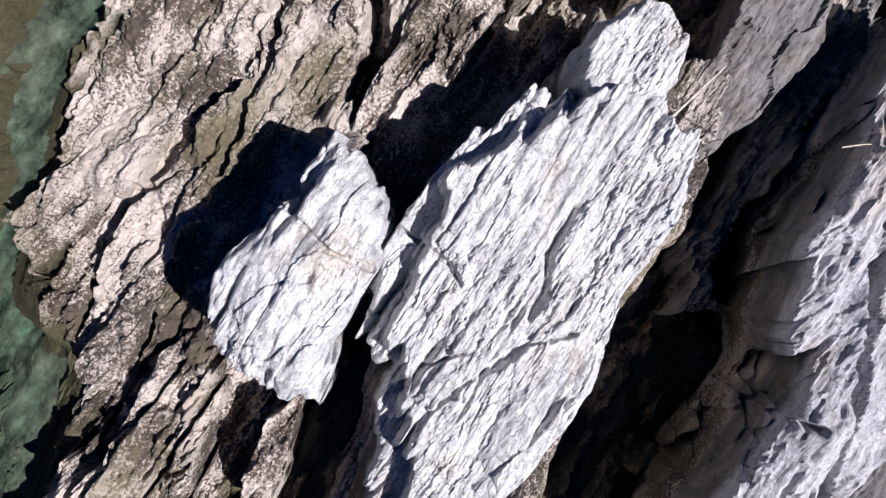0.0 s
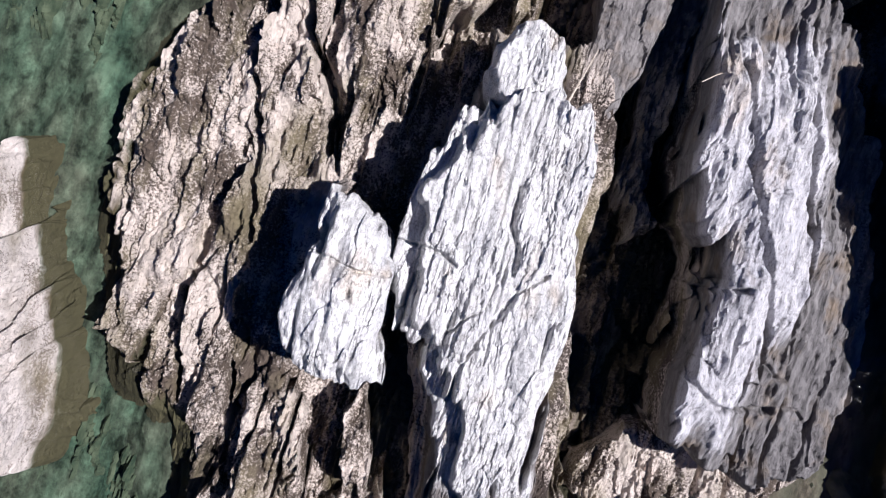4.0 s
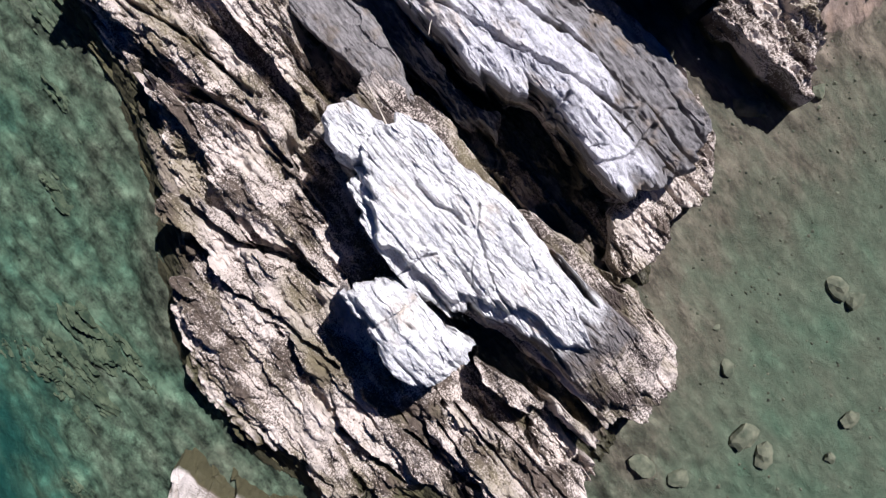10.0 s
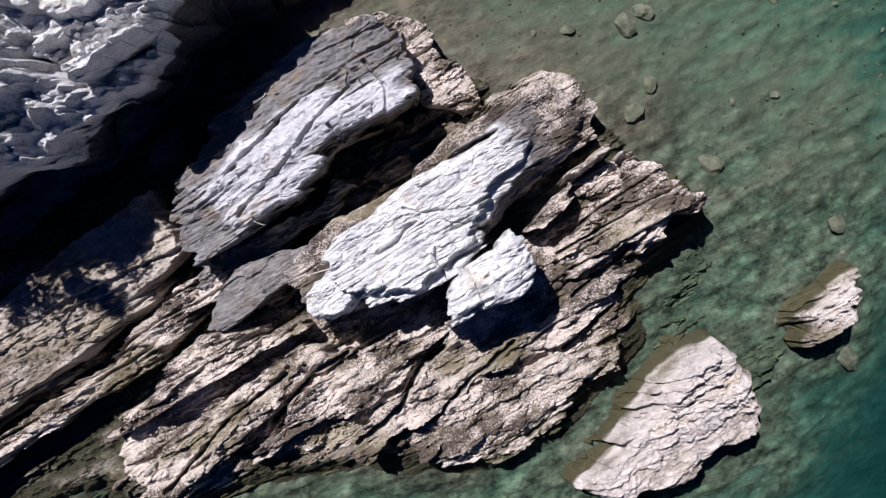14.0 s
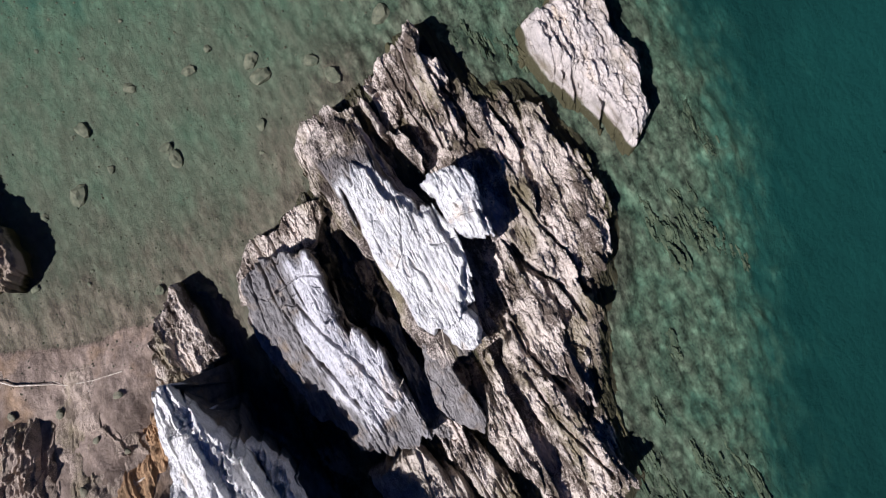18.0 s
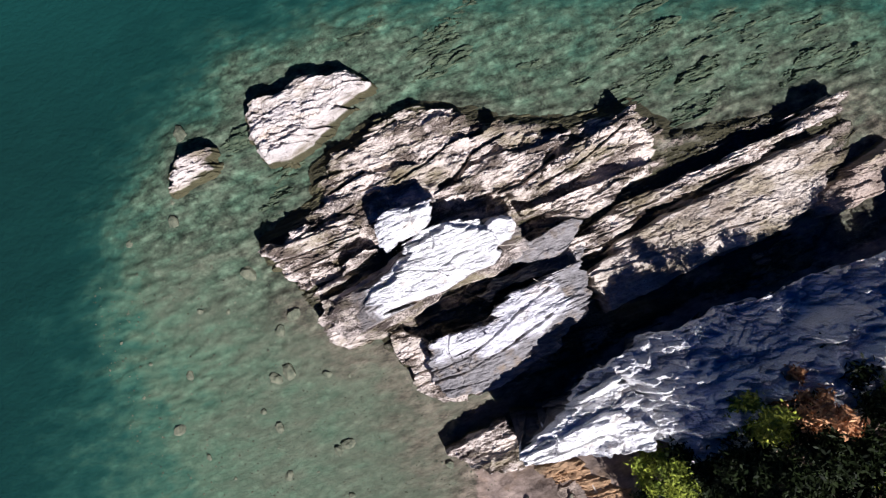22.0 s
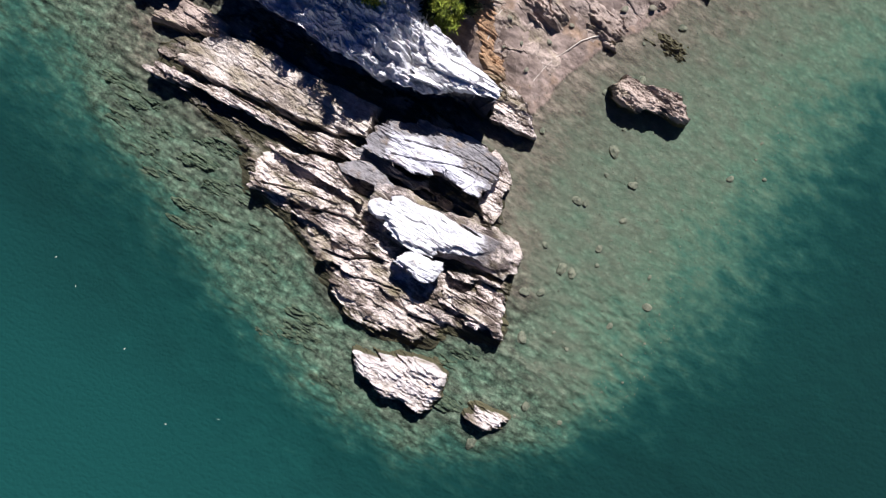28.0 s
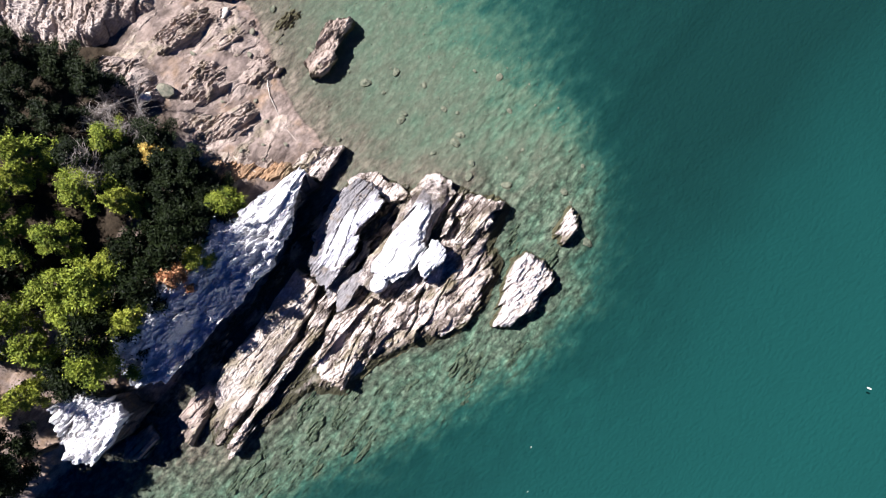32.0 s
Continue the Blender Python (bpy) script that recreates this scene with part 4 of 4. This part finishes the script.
def ground_at(x, y):
    return float(ground_height(np.array([x]), np.array([y]))[0])


KINDS = [
    tree("pine_tree", "bushy green pine on the wooded hill", M_LEAF[0], 1, 5.0, 1.7, 24, 90, 0.085),
    tree("pine_tree", "dense green pine on the wooded hill", M_LEAF[0], 2, 4.2, 1.4, 20, 90, 0.08),
    tree("pine_tree", "dark green pine on the wooded hill, needles darkened for shade", M_LEAF[2], 3, 4.6, 1.5, 22, 85, 0.08),
    tree("broadleaf_tree", "yellow-green broadleaf tree on the wooded hill", M_LEAF[1], 4, 4.4, 1.4, 20, 80, 0.09, 0.7),
    tree("broadleaf_tree", "russet autumn tree at the cliff edge", M_LEAF[3], 5, 4.8, 1.0, 16, 80, 0.085, 0.7),
    tree("broadleaf_tree", "golden autumn bush above the bank", M_LEAF[4], 6, 3.0, 0.85, 20, 70, 0.075, 0.6),
    tree("pine_tree", "low pine with shade painted into its dark green needles", M_LEAF[2], 7, 3.4, 1.6, 30, 80, 0.08),
]
# first six pines are added to cast shade on the shore past END
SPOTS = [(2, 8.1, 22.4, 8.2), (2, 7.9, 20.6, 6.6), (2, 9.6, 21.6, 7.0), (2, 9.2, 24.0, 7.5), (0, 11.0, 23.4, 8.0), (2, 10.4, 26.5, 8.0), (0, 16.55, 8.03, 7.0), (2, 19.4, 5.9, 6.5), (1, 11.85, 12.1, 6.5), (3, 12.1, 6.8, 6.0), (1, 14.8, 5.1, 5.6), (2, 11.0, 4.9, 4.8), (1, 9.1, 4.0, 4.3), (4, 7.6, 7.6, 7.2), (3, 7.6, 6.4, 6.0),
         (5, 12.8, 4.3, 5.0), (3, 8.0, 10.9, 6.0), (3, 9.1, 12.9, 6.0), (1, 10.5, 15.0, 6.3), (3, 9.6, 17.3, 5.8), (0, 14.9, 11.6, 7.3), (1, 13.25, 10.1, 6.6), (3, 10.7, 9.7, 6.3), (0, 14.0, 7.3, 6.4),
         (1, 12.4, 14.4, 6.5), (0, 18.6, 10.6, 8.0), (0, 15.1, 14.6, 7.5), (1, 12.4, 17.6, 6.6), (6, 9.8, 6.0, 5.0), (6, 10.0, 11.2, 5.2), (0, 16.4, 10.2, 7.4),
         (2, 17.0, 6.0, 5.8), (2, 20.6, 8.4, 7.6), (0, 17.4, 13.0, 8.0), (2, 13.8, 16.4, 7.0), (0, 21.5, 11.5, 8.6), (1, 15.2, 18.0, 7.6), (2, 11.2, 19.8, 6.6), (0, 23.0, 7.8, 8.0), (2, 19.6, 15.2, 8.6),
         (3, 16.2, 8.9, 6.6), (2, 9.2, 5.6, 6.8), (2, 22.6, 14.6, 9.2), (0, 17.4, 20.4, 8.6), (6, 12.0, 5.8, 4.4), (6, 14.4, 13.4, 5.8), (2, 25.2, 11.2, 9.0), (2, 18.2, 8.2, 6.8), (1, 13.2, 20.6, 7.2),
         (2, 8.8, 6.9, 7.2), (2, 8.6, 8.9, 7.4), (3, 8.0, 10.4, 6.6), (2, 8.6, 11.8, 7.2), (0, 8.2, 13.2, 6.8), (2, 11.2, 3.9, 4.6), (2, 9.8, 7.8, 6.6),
         # from the 13.6 one on: low dark pines added in place of black shade
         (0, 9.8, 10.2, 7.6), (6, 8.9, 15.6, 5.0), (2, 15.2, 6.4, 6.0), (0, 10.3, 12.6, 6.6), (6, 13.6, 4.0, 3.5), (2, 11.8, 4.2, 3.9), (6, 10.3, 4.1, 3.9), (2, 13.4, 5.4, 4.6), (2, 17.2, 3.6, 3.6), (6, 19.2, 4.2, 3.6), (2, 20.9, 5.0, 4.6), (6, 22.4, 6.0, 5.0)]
rng = np.random.RandomState(11)
first = [True] * len(KINDS)
for kind, x, y, high in SPOTS:
    base = KINDS[kind]
    tall = (5.0, 4.2, 4.6, 4.4, 4.8, 3.0, 3.4)[kind]
    low = ground_at(x, y)
    s = float(np.clip((high - low) / tall, 0.6, 1.6))
    m = pose(x, y, max(low, high - tall * s) - 0.05 if kind not in (4, 3) or y > 8 else high - tall * s, 0, 0, rng.uniform(0, 360))
    if first[kind]:
        ob, first[kind] = base, False
        ob.matrix_basis = m
    else:
        ob = copy_thing(base, m)
    wide_s = (0.55 + 0.45 * s) * (0.85, 0.85, 0.95, 0.68, 0.75, 0.9, 0.95)[kind]
    ob.scale = (wide_s, wide_s, s)
    tagged(ob, group="trees on the hill")
for n, (x, y, wide, tall) in enumerate(((15.3, 3.8, 1.9, 2.4), (16.6, 4.3, 1.2, 1.5), (12.2, 14.9, 1.3, 3.2), (8.9, 14.6, 1.1, 2.4), (14.2, 6.6, 0.9, 3.0), (10.6, 13.6, 1.0, 3.0))):
    shrub = dead_shrub("dead_shrub", "grey leafless shrub with tangled twigs", 30 + n, tall, wide, 9)
    shrub.location = (x, y, ground_at(x, y) - 0.05)
    tagged(shrub, group="dead shrubs")


# ---- stones, driftwood and floating bits ----
def stone_mesh(seed, r):
    bm = bmesh.new()
    bmesh.ops.create_icosphere(bm, subdivisions=2, radius=r)
    for v in bm.verts:
        k = 1 + 0.5 * noise.noise(v.co / r * 0.9 + Vector((seed * 3.1, 0, 0))) + 0.2 * noise.noise(v.co / r * 2.5 + Vector((0, seed, 0)))
        v.co = Vector((v.co.x * k * 1.25, v.co.y * k * 0.95, v.co.z * k * 0.55))
    me = bpy.data.meshes.new("stone")
    bm.to_mesh(me)
    bm.free()
    me.materials.append(M_STONE)
    return me


STONES = [stone_mesh(k, 0.22) for k in range(6)]
rng = np.random.RandomState(5)
made = 0
while made < 48:
    x, y = rng.uniform(-7, 16), rng.uniform(-13, -1)
    z = ground_at(x, y)
    if not -1.1 < z < -0.08:
        continue
    ob = tagged(new("stone", STONES[made % 6]), "loose grey-brown stone on the lake bed", "stone", "stones on the lake bed")
    s = 0.25 + 0.9 * rng.rand() ** 3
    ob.matrix_basis = pose(x, y, z + 0.02 * s, rng.uniform(-15, 15), rng.uniform(-15, 15), rng.uniform(0, 360)) @ Matrix.Diagonal((s, s, s, 1))
    made += 1
# larger stones off the end of the white ridge
for k, (x, y, s) in enumerate(((2.5, -6.6, 1.1), (2.6, -7.1, 0.9), (0.69, -5.6, 0.9), (1.03, -6.3, 0.8), (-1.3, -6.7, 1.1), (5.7, -5.5, 0.9), (6.0, -7.9, 0.7), (4.3, -7.6, 0.7), (3.1, -5.3, 0.6), (7.7, -7.4, 0.9), (5.8, -5.9, 0.7))):
    ob = tagged(new("stone", STONES[k % 6]), "rounded grey-brown stone under shallow water", "stone", "stones on the lake bed")
    ob.matrix_basis = pose(x, y, ground_at(x, y) + 0.03, 8, -5, 53 * k) @ Matrix.Diagonal((s, s, s, 1))
px_, py_ = rng.uniform(-3, 18, 9000), rng.uniform(-13, 1, 9000)
pz_ = ground_height(px_, py_)
ok = (pz_ > -1.2) & (pz_ < 0.5)
px_, py_, pz_ = px_[ok][:1800], py_[ok][:1800], pz_[ok][:1800]
unit = np.array([(1, 0, 0), (0, 1, 0), (-1, 0, 0), (0, -1, 0), (0, 0, 0.7), (0, 0, -0.7)], float)
tri = np.array([(0, 1, 4), (1, 2, 4), (2, 3, 4), (3, 0, 4), (1, 0, 5), (2, 1, 5), (3, 2, 5), (0, 3, 5)])
size = rng.uniform(0.015, 0.05, (len(px_), 1, 1))
pv = unit[None] * size * rng.uniform(0.6, 1.3, (len(px_), 6, 1)) + np.stack([px_, py_, pz_], 1)[:, None]
pf = tri[None] + 6 * np.arange(len(px_))[:, None, None]
tagged(new("pebbles", mesh_of("pebbles", pv.reshape(-1, 3), pf.reshape(-1, 3), M_STONE)), "scattered grey-brown pebbles on the shallow lake bed", "pebbles", kind="stuff")


def stick(name, label, points, radii, twigs=()):
    top = thing(name, label, "driftwood")
    part("stem", mesh_of("stem", *tube(points, radii, 6), M_DRIFT, True), top)
    for pts in twigs:
        part("twig", mesh_of("twig", *tube(pts, [0.008, 0.006, 0.003][:len(pts)], 4), M_DRIFT), top)
    return top


def on(x, y, up=0.03):
    return (x, y, ground_at(x, y) + up)


stick("dry_stick", "thin pale dry stick caught in the rock", [(0.9, 1.8, 1.95), (0.98, 2.12, 1.9), (1.08, 2.48, 1.78)], [0.012, 0.01, 0.006])
stick("dry_stick", "thin pale dry stick on the grey ridge", [(2.3, 2.53, 1.62), (2.42, 2.63, 1.66), (2.56, 2.73, 1.62)], [0.008, 0.007, 0.004])
stick("driftwood_log", "bleached driftwood pole lying on the shore", [on(12.64, -2.28, 0.05), on(12.3, -1.95, 0.05), on(11.86, -1.63, 0.05), on(11.0, -1.22, 0.05)], [0.024, 0.022, 0.02, 0.01])
stick("dry_branch", "thin grey branch lying on the brown bank", [on(9.1, -0.73), on(9.9, -0.85), on(10.76, -1.06), on(12.25, -2.0)], [0.013, 0.012, 0.009, 0.005],
      [[on(9.9, -0.85), on(10.1, -0.6), on(10.4, -0.5)], [on(10.76, -1.06), on(11.0, -1.3), on(11.3, -1.35)]])
stick("fallen_branch", "dark fallen branch against the bank", [on(9.4, 2.0, 0.06), on(10.6, 2.1, 0.05), on(12.0, 1.8, 0.05)], [0.03, 0.025, 0.01])


# loose blocks on the bank and in the bay
def block(name, label, at, r, seed, material, turn):
    me = stone_mesh(seed, r)
    me.materials.clear()
    me.materials.append(material)
    ob = tagged(new(name, me), label, "stone")
    ob.matrix_basis = pose(at[0], at[1], ground_at(at[0], at[1]) + 0.35 * r, 8, -6, turn)
    return ob


block("stone", "pale white stone at the foot of the wooded bank", (15.67, 2.67), 0.3, 21, M_DRIFT, 70)
block("stone", "dark boulder at the mouth of the hollow", (15.3, 1.75), 0.38, 22, M_STONE, 20)
block("stone", "pale stone lying on the brown bank", (16.62, -3.35), 0.26, 23, M_DRIFT, 110)
for k, (x, y, r) in enumerate(((9.3, -0.2, 0.1), (10.1, 0.6, 0.09), (11.0, -0.4, 0.12), (12.2, -0.9, 0.1), (14.2, -2.6, 0.14), (16.0, -0.6, 0.12), (13.2, 0.3, 0.09), (10.6, 1.6, 0.11), (15.0, -3.6, 0.16), (9.6, 1.2, 0.08))):
    tagged(block("stone", "small loose brown stone on the bank", (x, y), r, 30 + k, M_STONE, 37 * k), group="stones on the bank")


# floating flecks far out on the lake
def fleck(x, y, size, turn):
    bm = bmesh.new()
    bmesh.ops.create_icosphere(bm, subdivisions=2, radius=size)
    for v in bm.verts:
        v.co = Vector((v.co.x * (1.6 + 0.5 * noise.noise(v.co * 9)), v.co.y * (0.6 + 0.3 * noise.noise(v.co * 7)), v.co.z * 0.35))
    me = bpy.data.meshes.new("floating_fleck")
    bm.to_mesh(me)
    bm.free()
    me.materials.append(M_DRIFT)
    ob = tagged(new("floating_fleck", me), "small pale fleck floating on the lake", "debris", "flecks on the lake")
    ob.matrix_basis = pose(x, y, 0.01, 0, 0, turn)


fleck(-24.1, -11.5, 0.09, 20)
for k, (x, y) in enumerate(((-11.5, 9.0), (-10.2, 12.5), (-13.5, 5.5), (-12.0, 3.5), (-9.5, 14.0))):
    fleck(x, y, 0.035, 40 * k)
